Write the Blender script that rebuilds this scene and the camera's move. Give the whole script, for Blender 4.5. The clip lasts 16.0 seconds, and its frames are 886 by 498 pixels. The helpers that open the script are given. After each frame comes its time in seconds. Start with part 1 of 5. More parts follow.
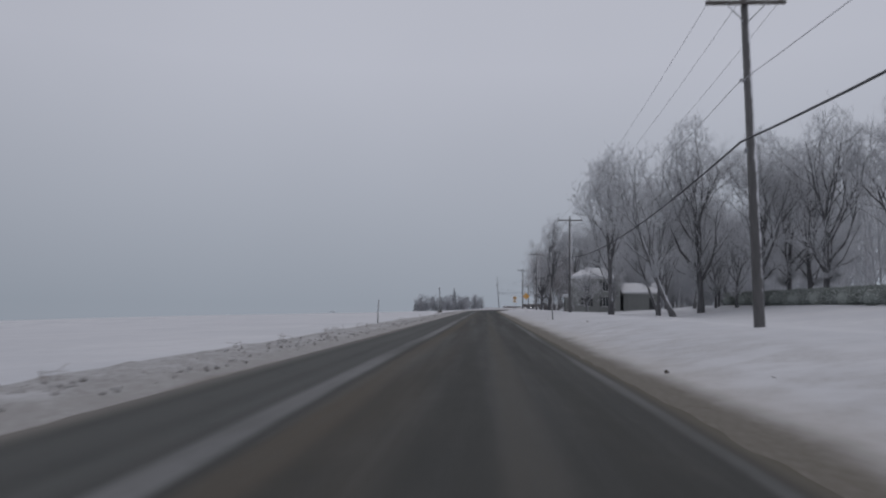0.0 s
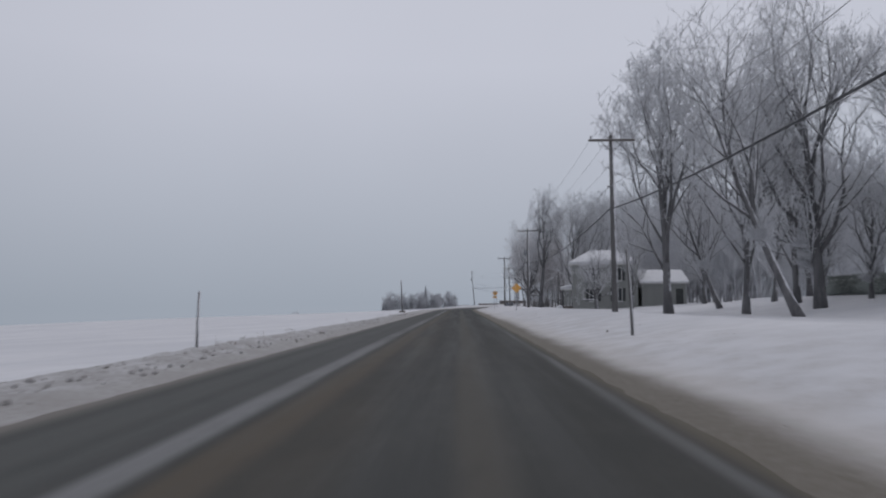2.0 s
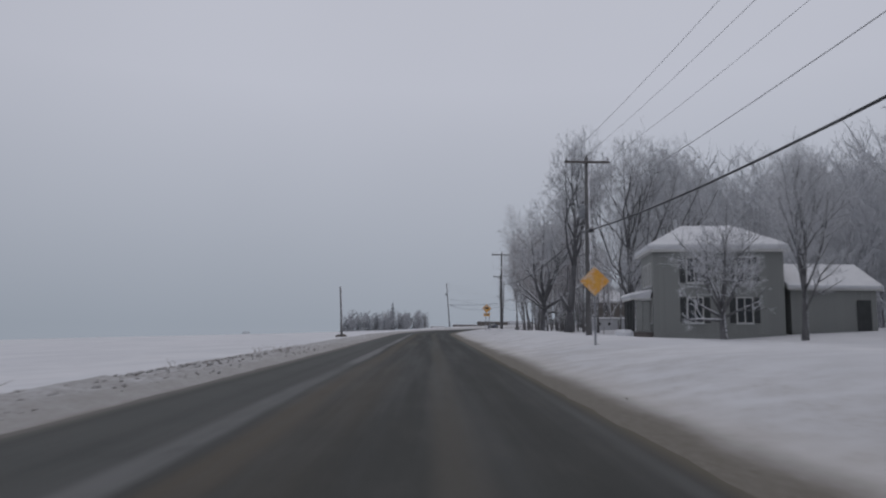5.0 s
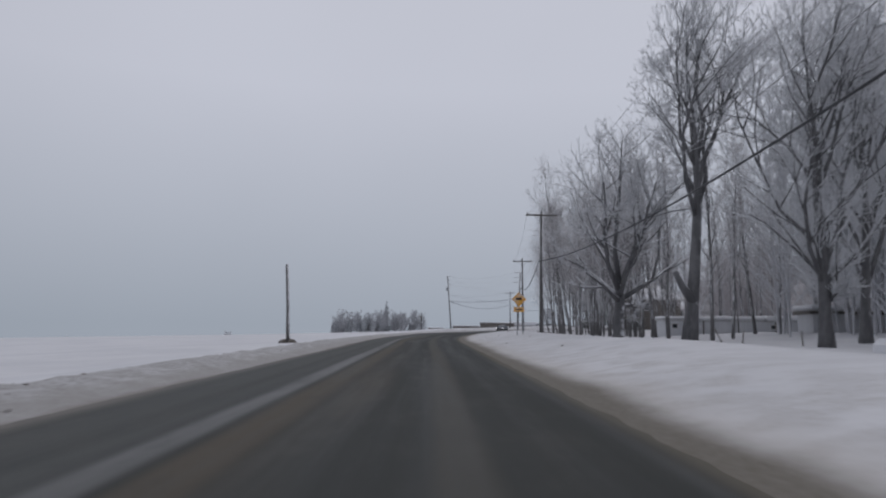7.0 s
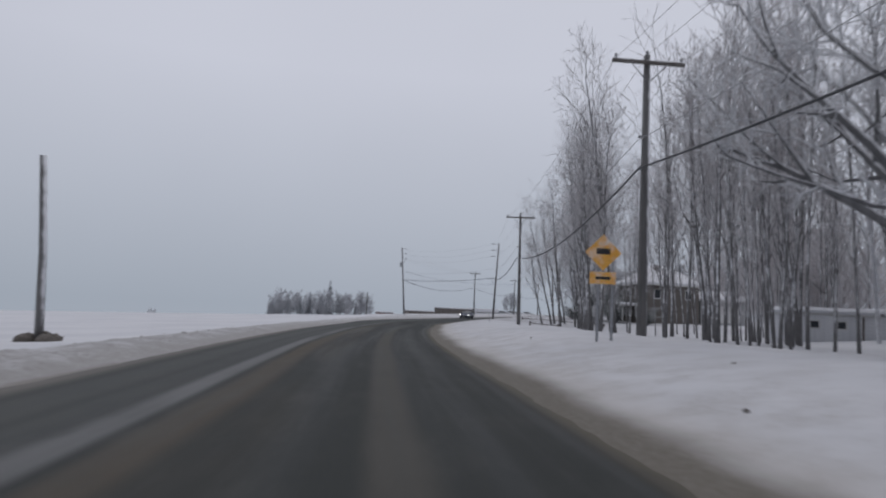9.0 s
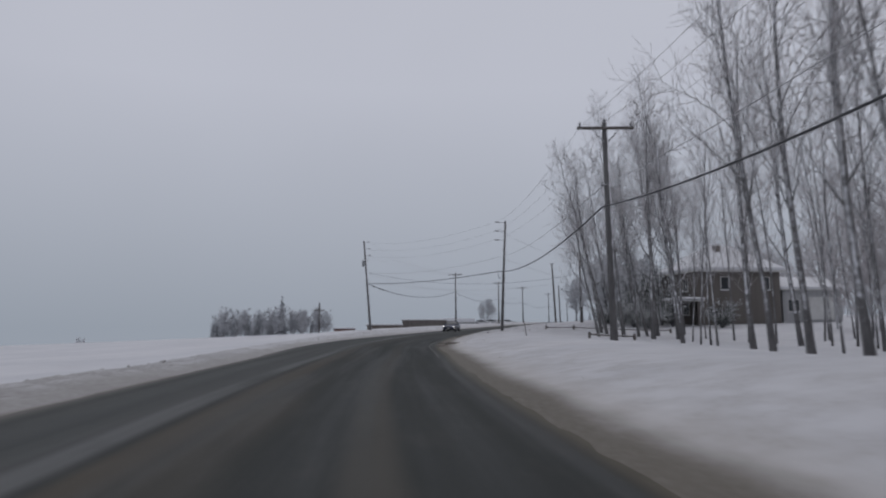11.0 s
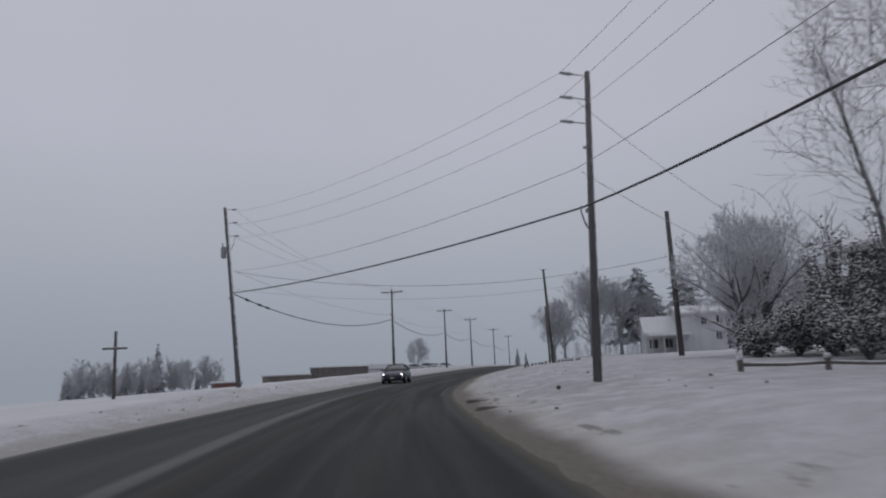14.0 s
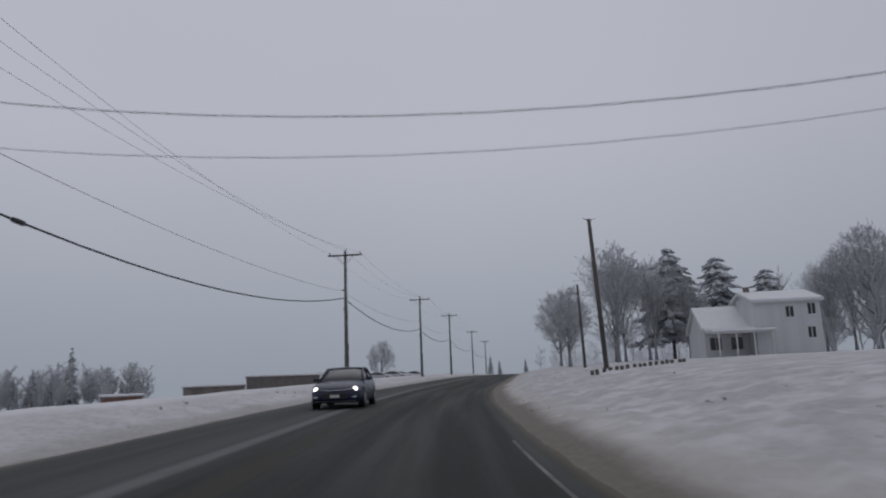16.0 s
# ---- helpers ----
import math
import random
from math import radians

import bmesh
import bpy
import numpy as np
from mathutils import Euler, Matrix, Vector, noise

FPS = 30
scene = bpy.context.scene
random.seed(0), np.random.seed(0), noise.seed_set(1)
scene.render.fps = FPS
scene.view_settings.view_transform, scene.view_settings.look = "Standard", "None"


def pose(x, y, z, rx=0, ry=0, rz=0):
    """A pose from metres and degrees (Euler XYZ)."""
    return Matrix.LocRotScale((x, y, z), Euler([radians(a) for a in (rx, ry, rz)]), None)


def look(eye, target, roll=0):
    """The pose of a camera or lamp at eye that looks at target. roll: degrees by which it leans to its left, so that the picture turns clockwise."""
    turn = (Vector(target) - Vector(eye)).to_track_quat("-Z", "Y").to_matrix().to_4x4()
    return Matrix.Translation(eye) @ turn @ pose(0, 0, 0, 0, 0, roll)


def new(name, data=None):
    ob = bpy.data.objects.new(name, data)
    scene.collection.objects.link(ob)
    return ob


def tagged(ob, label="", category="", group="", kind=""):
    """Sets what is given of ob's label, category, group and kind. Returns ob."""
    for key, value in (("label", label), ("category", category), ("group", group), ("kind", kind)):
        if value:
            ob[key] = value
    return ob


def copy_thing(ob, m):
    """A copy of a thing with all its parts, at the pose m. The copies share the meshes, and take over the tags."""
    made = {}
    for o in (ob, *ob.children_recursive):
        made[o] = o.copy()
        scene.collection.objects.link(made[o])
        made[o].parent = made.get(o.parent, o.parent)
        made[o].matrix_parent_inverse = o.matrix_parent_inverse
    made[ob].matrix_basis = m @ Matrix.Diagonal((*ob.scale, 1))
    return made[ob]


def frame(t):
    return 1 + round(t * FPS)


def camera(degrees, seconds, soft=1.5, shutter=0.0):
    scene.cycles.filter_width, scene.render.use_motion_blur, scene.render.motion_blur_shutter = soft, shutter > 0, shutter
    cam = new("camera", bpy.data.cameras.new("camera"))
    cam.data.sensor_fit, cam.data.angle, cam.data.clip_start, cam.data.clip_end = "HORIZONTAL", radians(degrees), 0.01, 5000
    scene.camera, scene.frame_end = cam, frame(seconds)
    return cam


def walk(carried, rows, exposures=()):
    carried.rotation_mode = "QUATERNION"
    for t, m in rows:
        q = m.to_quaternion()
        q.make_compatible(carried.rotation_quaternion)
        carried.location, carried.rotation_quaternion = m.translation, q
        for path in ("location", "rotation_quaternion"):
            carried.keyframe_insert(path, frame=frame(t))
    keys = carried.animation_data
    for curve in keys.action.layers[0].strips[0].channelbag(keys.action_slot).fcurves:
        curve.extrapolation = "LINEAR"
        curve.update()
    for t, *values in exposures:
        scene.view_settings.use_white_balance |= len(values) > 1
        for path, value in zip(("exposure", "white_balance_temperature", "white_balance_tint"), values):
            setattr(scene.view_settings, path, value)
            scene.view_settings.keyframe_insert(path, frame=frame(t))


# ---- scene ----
cam = camera(64.0, 16.0, soft=2.1, shutter=0.3)
PATH = [
    (0, (-0.221, -3.216, 1.272), (-0.344, -1.227, 1.431), 0.7),
    (0.5, (-0.135, 5.051, 1.313), (-0.209, 7.043, 1.472), 0.0),
    (1, (-0.145, 13.365, 1.292), (-0.194, 15.359, 1.444), -0.2),
    (1.5, (-0.105, 21.641, 1.24), (-0.148, 23.635, 1.388), -0.5),
    (2, (-0.083, 29.899, 1.231), (-0.131, 31.892, 1.385), -0.3),
    (2.5, (-0.023, 38.057, 1.178), (-0.062, 40.049, 1.346), -0.0),
    (3, (0.0, 46.157, 1.191), (-0.029, 48.15, 1.359), -1.0),
    (3.5, (-0.09, 54.122, 1.183), (-0.086, 56.115, 1.353), -0.9),
    (4, (-0.141, 62.102, 1.243), (-0.128, 64.093, 1.429), -0.9),
    (4.2, (-0.127, 65.279, 1.254), (-0.106, 67.27, 1.447), -0.6),
    (6.3, (-0.199, 98.734, 1.144), (-0.18, 100.721, 1.365), 1.2),
    (6.5, (-0.189, 101.906, 1.142), (-0.166, 103.894, 1.363), 1.1),
    (7, (-0.194, 109.861, 1.137), (-0.158, 111.849, 1.353), 0.9),
    (7.5, (-0.181, 117.758, 1.136), (-0.122, 119.747, 1.339), 0.6),
    (8, (-0.213, 125.637, 1.195), (-0.125, 127.626, 1.387), 1.0),
    (8.2, (-0.205, 128.78, 1.2), (-0.098, 130.769, 1.375), 2.6),
    (10.3, (0.035, 161.258, 1.244), (0.303, 163.231, 1.431), 0.7),
    (10.5, (0.084, 164.336, 1.228), (0.355, 166.307, 1.425), 0.6),
    (11, (0.308, 171.984, 1.157), (0.602, 173.951, 1.37), -0.3),
    (11.5, (0.734, 179.586, 1.099), (1.058, 181.546, 1.331), -0.8),
    (12, (1.308, 187.167, 1.098), (1.661, 189.12, 1.35), -1.1),
    (12.5, (1.957, 194.736, 1.131), (2.347, 196.679, 1.401), -1.1),
    (13, (2.737, 202.232, 1.132), (3.186, 204.159, 1.421), -1.9),
    (13.5, (3.709, 209.659, 1.14), (4.216, 211.57, 1.444), -2.8),
    (14, (4.883, 216.996, 1.162), (5.423, 218.893, 1.496), -2.4),
    (14.5, (6.232, 224.331, 1.161), (6.797, 226.218, 1.504), -2.2),
    (15, (7.74, 231.592, 1.15), (8.317, 233.476, 1.493), -2.0),
    (15.5, (9.485, 238.896, 1.167), (10.074, 240.776, 1.51), -1.9),
    (15.7, (10.238, 241.823, 1.165), (10.839, 243.699, 1.51), -1.9),
    (16, (11.443, 246.227, 1.157), (12.082, 248.088, 1.514), -2.2),
]
EXPOSURES = [(0, -0.10), (1.5, 0.10), (2.5, 0.14), (3.5, 0.04), (4.2, -0.02), (6.3, 0.0), (7, 0.10), (8.2, 0.22), (10.3, 0.06), (11, -0.02), (13.5, -0.12), (16, -0.14)]
walk(cam, [(t, look(eye, target, roll)) for t, eye, target, roll in PATH], EXPOSURES)

# ---- world, sun, exposure ----
world = bpy.data.worlds.new("overcast_sky")
scene.world = world
world.use_nodes = True
wn, wl = world.node_tree.nodes, world.node_tree.links
wn.clear()
w_out = wn.new("ShaderNodeOutputWorld")
w_bg = wn.new("ShaderNodeBackground")
w_sky = wn.new("ShaderNodeTexSky")
w_sky.sky_type = "NISHITA"
w_sky.sun_disc = False
w_sky.sun_elevation, w_sky.sun_rotation = radians(64), radians(33.7)
w_sky.dust_density = 6.0
w_hsv = wn.new("ShaderNodeHueSaturation")
w_hsv.inputs["Saturation"].default_value = 0.12
w_hsv.inputs["Value"].default_value = 0.03
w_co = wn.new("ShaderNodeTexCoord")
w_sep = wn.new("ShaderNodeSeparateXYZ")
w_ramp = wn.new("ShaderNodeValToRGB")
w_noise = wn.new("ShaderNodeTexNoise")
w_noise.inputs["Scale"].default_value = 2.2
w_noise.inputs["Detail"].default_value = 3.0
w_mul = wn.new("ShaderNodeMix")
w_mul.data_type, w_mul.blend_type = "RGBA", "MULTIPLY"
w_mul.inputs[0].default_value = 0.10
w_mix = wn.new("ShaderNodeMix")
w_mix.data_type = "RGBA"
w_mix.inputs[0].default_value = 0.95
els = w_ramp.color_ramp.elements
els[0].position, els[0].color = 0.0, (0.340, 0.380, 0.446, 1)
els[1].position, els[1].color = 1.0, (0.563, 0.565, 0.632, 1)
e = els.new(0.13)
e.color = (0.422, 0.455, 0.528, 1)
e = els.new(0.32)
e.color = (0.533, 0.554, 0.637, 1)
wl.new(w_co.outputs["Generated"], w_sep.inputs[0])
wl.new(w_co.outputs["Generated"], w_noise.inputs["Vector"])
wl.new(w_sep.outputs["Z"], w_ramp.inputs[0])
wl.new(w_sky.outputs[0], w_hsv.inputs["Color"])
wl.new(w_hsv.outputs[0], w_mix.inputs[6])
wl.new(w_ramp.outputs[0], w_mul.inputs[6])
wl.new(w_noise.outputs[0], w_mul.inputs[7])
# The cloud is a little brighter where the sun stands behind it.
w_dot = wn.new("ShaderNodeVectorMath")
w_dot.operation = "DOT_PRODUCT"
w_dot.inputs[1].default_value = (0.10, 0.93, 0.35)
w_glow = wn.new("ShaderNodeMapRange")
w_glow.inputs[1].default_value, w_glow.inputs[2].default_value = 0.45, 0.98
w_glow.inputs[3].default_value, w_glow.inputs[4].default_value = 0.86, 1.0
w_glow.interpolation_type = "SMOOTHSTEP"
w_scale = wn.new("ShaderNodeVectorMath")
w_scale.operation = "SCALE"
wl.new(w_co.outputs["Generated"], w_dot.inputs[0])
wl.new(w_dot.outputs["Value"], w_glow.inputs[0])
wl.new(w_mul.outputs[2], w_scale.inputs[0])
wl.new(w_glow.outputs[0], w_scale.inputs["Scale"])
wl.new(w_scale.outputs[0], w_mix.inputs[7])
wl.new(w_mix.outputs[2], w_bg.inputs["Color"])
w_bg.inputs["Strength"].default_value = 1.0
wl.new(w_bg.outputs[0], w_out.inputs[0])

sun_data = bpy.data.lights.new("sun", "SUN")
sun_data.energy, sun_data.angle, sun_data.color = 0.3, radians(60), (1.0, 0.975, 0.95)
sun = new("sun", sun_data)
sun.matrix_world = look((20, 30, 75), (0, 0, 0))


# ---- materials ----
class Nodes:
    """A small builder of one node material."""

    def __init__(self, name, rough=0.8, metal=0.0):
        self.m = bpy.data.materials.new(name)
        self.m.use_nodes = True
        self.t = self.m.node_tree
        self.b = self.t.nodes["Principled BSDF"]
        self.b.inputs["Roughness"].default_value = rough
        self.b.inputs["Metallic"].default_value = metal

    def node(self, kind, **values):
        n = self.t.nodes.new(kind)
        for k, v in values.items():
            n.inputs[k].default_value = v
        return n

    def put(self, value, socket):
        if isinstance(value, bpy.types.NodeSocket):
            self.t.links.new(value, socket)
        else:
            socket.default_value = value

    def noise(self, scale, detail=4.0, rough=0.55, vector=None, stretch=None):
        n = self.node("ShaderNodeTexNoise", Scale=scale, Detail=detail, Roughness=rough)
        if vector is None:
            vector = self.t.nodes.new("ShaderNodeTexCoord").outputs["Object"]
        if stretch:
            mp = self.t.nodes.new("ShaderNodeMapping")
            mp.inputs["Scale"].default_value = stretch
            self.t.links.new(vector, mp.inputs[0])
            vector = mp.outputs[0]
        self.t.links.new(vector, n.inputs["Vector"])
        return n.outputs["Fac"]

    def span(self, value, a, b, lo=0.0, hi=1.0):
        n = self.t.nodes.new("ShaderNodeMapRange")
        n.clamp = True
        n.interpolation_type = "SMOOTHSTEP"
        self.put(value, n.inputs[0])
        for i, v in enumerate((a, b, lo, hi)):
            n.inputs[i + 1].default_value = v
        return n.outputs[0]

    def math(self, op, a, b=0.0, clamp=False):
        n = self.t.nodes.new("ShaderNodeMath")
        n.operation, n.use_clamp = op, clamp
        self.put(a, n.inputs[0])
        self.put(b, n.inputs[1])
        return n.outputs[0]

    def mix(self, fac, a, b):
        n = self.t.nodes.new("ShaderNodeMix")
        n.data_type = "RGBA"
        self.put(fac, n.inputs[0])
        for v, s in ((a, n.inputs[6]), (b, n.inputs[7])):
            self.put((*v, 1) if isinstance(v, tuple) and len(v) == 3 else v, s)
        return n.outputs[2]

    def colour(self, value):
        self.put((*value, 1) if isinstance(value, tuple) else value, self.b.inputs["Base Color"])
        return self

    def bump(self, height, strength=0.3, distance=0.02):
        n = self.node("ShaderNodeBump", Strength=strength, Distance=distance)
        self.t.links.new(height, n.inputs["Height"])
        self.t.links.new(n.outputs[0], self.b.inputs["Normal"])
        return self

    def up(self, towards=(0.0, 0.0, 1.0)):
        """How far the face looks towards a direction, from -1 to 1."""
        g = self.t.nodes.new("ShaderNodeNewGeometry")
        d = self.t.nodes.new("ShaderNodeVectorMath")
        d.operation = "DOT_PRODUCT"
        self.t.links.new(g.outputs["Normal"], d.inputs[0])
        d.inputs[1].default_value = towards
        return d.outputs["Value"]


def plain(name, a, b, scale, rough=0.8, fine=40.0, bump=0.25, dist=0.01, metal=0.0, snow=None, stretch=None):
    """Two tones in large patches, a fine grain and, if wanted, snow lying on what looks up."""
    n = Nodes(name, rough, metal)
    big = n.span(n.noise(scale, 3.0, stretch=stretch), 0.35, 0.65)
    small = n.noise(fine, 3.0, stretch=stretch)
    col = n.mix(big, a, b)
    col = n.mix(n.span(small, 0.3, 0.7, 0.0, 0.45), col, tuple(0.6 * v for v in a))
    if snow:
        towards, lo, hi = snow
        f = n.math("ADD", n.up(towards), n.math("MULTIPLY", n.math("SUBTRACT", n.noise(3.0, 4.0), 0.5), 0.9))
        col = n.mix(n.span(f, lo, hi), col, (0.80, 0.81, 0.84))
    n.colour(col)
    n.bump(small, bump, dist)
    return n.m


WIND = (0.45, -0.35, 0.82)
M_bark = plain("bark", (0.115, 0.115, 0.12), (0.185, 0.184, 0.19), 2.5, 0.9, 14, 0.8, 0.03, snow=(WIND, 0.62, 0.95), stretch=(1, 1, 0.25))
M_bark_snowy = plain("snow_plastered_bark", (0.125, 0.125, 0.13), (0.20, 0.199, 0.204), 2.5, 0.9, 14, 0.8, 0.03, snow=(WIND, 0.46, 0.74), stretch=(1, 1, 0.25))
# Lighter copy of the bark for far trees; the haze is painted in.
M_bark_far = plain("hazed_rimed_bark", (0.28, 0.285, 0.30), (0.37, 0.375, 0.39), 1.5, 0.9, 8, 0.4, 0.03, snow=(WIND, 0.62, 0.95), stretch=(1, 1, 0.25))
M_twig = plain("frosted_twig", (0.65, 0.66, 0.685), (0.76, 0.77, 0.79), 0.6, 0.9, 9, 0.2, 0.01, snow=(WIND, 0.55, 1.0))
# Frosted twigs made paler and bluer, with haze put into the colour.
M_twig_far = plain("hazed_frosted_twig", (0.70, 0.715, 0.745), (0.79, 0.80, 0.825), 0.3, 0.95, 5, 0.1, 0.01, snow=(WIND, 0.7, 1.1))
M_aspen = plain("aspen_bark", (0.145, 0.142, 0.143), (0.23, 0.226, 0.226), 1.8, 0.9, 10, 0.5, 0.02, snow=((-0.55, -0.55, 0.62), 0.60, 0.92), stretch=(1, 1, 0.3))
# Rimed twigs of the farther trees, greyed and lightened to paint in haze.
M_twig_grey = plain("hazed_grey_twig", (0.52, 0.53, 0.56), (0.63, 0.64, 0.67), 0.4, 0.95, 6, 0.1, 0.01, snow=(WIND, 0.7, 1.1))
# Background stems: frost plus painted haze, well above the near bark's tone.
M_stem_far = plain("hazed_frosted_stem", (0.56, 0.565, 0.59), (0.68, 0.685, 0.71), 0.5, 0.9, 6, 0.2, 0.02, snow=(WIND, 0.6, 1.0))
M_aspen_twig = plain("aspen_twig", (0.52, 0.495, 0.50), (0.65, 0.62, 0.63), 0.7, 0.9, 9, 0.2, 0.01, snow=(WIND, 0.65, 1.05))
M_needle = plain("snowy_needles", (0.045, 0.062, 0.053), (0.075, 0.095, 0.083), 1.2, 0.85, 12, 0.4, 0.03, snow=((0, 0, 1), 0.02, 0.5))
# Hedge green washed out to a pale grey-green in place of haze.
M_hedge = plain("hazed_hedge_sprays", (0.27, 0.30, 0.28), (0.35, 0.38, 0.36), 0.7, 0.9, 9, 0.5, 0.05, snow=((0, 0, 1), 0.75, 1.1))
# Needles lightened and blued: distance haze painted into the colour.
M_needle_far = plain("hazed_frosted_needles", (0.37, 0.395, 0.425), (0.47, 0.495, 0.525), 0.5, 0.9, 6, 0.2, 0.02, snow=((0, 0, 1), 0.6, 0.95))
# Pine needles with the haze over the farmyard mixed into their base colour.
M_needle_hazed = plain("hazed_pine_needles", (0.47, 0.495, 0.52), (0.57, 0.595, 0.62), 0.5, 0.9, 6, 0.2, 0.02, snow=((0, 0, 1), 0.75, 1.1))
M_pole = plain("weathered_pole_wood", (0.13, 0.128, 0.128), (0.195, 0.191, 0.19), 1.2, 0.85, 18, 0.5, 0.01, snow=((0.86, -0.45, 0.25), 0.62, 0.92), stretch=(1, 1, 0.12))
M_pole_dark = plain("dark_pole_wood", (0.085, 0.078, 0.074), (0.14, 0.13, 0.123), 1.2, 0.85, 18, 0.5, 0.01, stretch=(1, 1, 0.12))
M_arm = plain("crossarm_wood", (0.12, 0.11, 0.10), (0.19, 0.175, 0.165), 2.0, 0.85, 20, 0.4, 0.01, snow=((0, 0, 1), 0.5, 0.8))
M_steel = plain("galvanised_steel", (0.30, 0.31, 0.33), (0.42, 0.43, 0.45), 3.0, 0.5, 30, 0.1, 0.003, metal=0.6)
M_cable = plain("black_cable_sheath", (0.045, 0.047, 0.052), (0.075, 0.077, 0.083), 1.0, 0.6, 20, 0.1, 0.003)
M_wire = plain("weathered_wire", (0.40, 0.405, 0.425), (0.48, 0.485, 0.505), 1.0, 0.6, 20, 0.1, 0.002)
M_glass_ins = plain("grey_porcelain", (0.32, 0.32, 0.34), (0.42, 0.42, 0.44), 4.0, 0.35, 20, 0.05, 0.002)
M_tank = plain("transformer_grey", (0.26, 0.275, 0.29), (0.34, 0.355, 0.37), 2.0, 0.5, 24, 0.1, 0.004, snow=((0, 0, 1), 0.6, 0.9))
M_snow = plain("fresh_snow", (0.74, 0.75, 0.78), (0.79, 0.80, 0.825), 1.3, 0.75, 18, 0.3, 0.02)
M_sign = plain("sign_orange_yellow", (0.90, 0.42, 0.05), (0.93, 0.50, 0.10), 2.0, 0.45, 30, 0.05, 0.002, snow=((0.25, -0.75, 0.45), 0.64, 1.06))
M_black = plain("matt_black", (0.022, 0.022, 0.025), (0.035, 0.035, 0.04), 3.0, 0.6, 30, 0.1, 0.003)
M_siding = plain("sage_grey_siding", (0.285, 0.295, 0.283), (0.325, 0.335, 0.322), 0.8, 0.75, 12, 0.15, 0.004)
M_trim = plain("pale_trim_paint", (0.62, 0.62, 0.60), (0.70, 0.70, 0.69), 1.5, 0.6, 14, 0.1, 0.003)
M_shutter = plain("dark_shutter_paint", (0.045, 0.049, 0.05), (0.065, 0.07, 0.07), 2.0, 0.6, 20, 0.1, 0.003)
M_brown_wall = plain("brown_board_wall", (0.145, 0.132, 0.12), (0.195, 0.178, 0.163), 1.0, 0.85, 14, 0.3, 0.01)
M_grey_wall = plain("weathered_pale_boards", (0.40, 0.405, 0.41), (0.52, 0.525, 0.535), 0.8, 0.8, 10, 0.25, 0.006)
M_white_wall = plain("white_siding", (0.60, 0.61, 0.63), (0.68, 0.69, 0.71), 0.8, 0.7, 12, 0.15, 0.004)
M_snowy_wall = plain("snow_crusted_wall", (0.70, 0.71, 0.735), (0.77, 0.78, 0.80), 0.8, 0.8, 9, 0.3, 0.02)
M_fence = plain("grey_fence_rail", (0.14, 0.125, 0.115), (0.22, 0.20, 0.185), 2.0, 0.9, 16, 0.5, 0.01, snow=((0, 0, 1), 0.45, 0.75))
M_tan_wall = plain("dull_tan_boards", (0.16, 0.14, 0.125), (0.22, 0.195, 0.175), 0.8, 0.85, 10, 0.3, 0.01)
M_rust = plain("rust_red_paint", (0.19, 0.095, 0.075), (0.25, 0.13, 0.10), 1.5, 0.7, 12, 0.2, 0.005, snow=((0, 0, 1), 0.6, 0.9))
M_car = plain("dark_blue_car_paint", (0.012, 0.019, 0.052), (0.017, 0.026, 0.064), 1.0, 0.25, 20, 0.03, 0.002)
M_tyre = plain("tyre_rubber", (0.018, 0.018, 0.019), (0.03, 0.03, 0.031), 4.0, 0.85, 30, 0.3, 0.005)
M_chrome = plain("bright_trim", (0.55, 0.56, 0.58), (0.62, 0.63, 0.65), 3.0, 0.25, 20, 0.02, 0.001, metal=0.9)
M_silver = plain("silver_car_paint", (0.42, 0.43, 0.45), (0.48, 0.49, 0.51), 1.0, 0.35, 20, 0.03, 0.002, snow=((0, 0, 1), 0.7, 0.95))
M_weed = plain("dead_weed_stem", (0.15, 0.115, 0.08), (0.22, 0.17, 0.12), 3.0, 0.9, 20, 0.2, 0.005)
M_dirt = plain("frozen_road_dirt", (0.10, 0.088, 0.076), (0.20, 0.18, 0.16), 4.0, 0.9, 20, 0.5, 0.02)

g = Nodes("window_glass", 0.06)
g.colour((0.05, 0.055, 0.06))
g.b.inputs["Specular IOR Level"].default_value = 0.6
M_glass = g.m
g = Nodes("headlight_lit", 0.2)
g.colour((0.9, 0.9, 0.9))
g.b.inputs["Emission Color"].default_value = (1.0, 0.98, 0.94, 1)
g.b.inputs["Emission Strength"].default_value = 4.0
M_lamp = g.m

# Road and verge: the map's u is the distance from the lane's line in metres, v the distance along the road.
def road_coords(n):
    uv = n.t.nodes.new("ShaderNodeUVMap")
    uv.uv_map = "lane"
    s = n.t.nodes.new("ShaderNodeSeparateXYZ")
    n.t.links.new(uv.outputs[0], s.inputs[0])
    return uv.outputs[0], s.outputs[0], s.outputs[1]


def band(n, u, a, b, c, d, hi=1.0):
    return n.math("MULTIPLY", n.math("MULTIPLY", n.span(u, a, b), n.span(u, c, d, 1.0, 0.0)), hi)


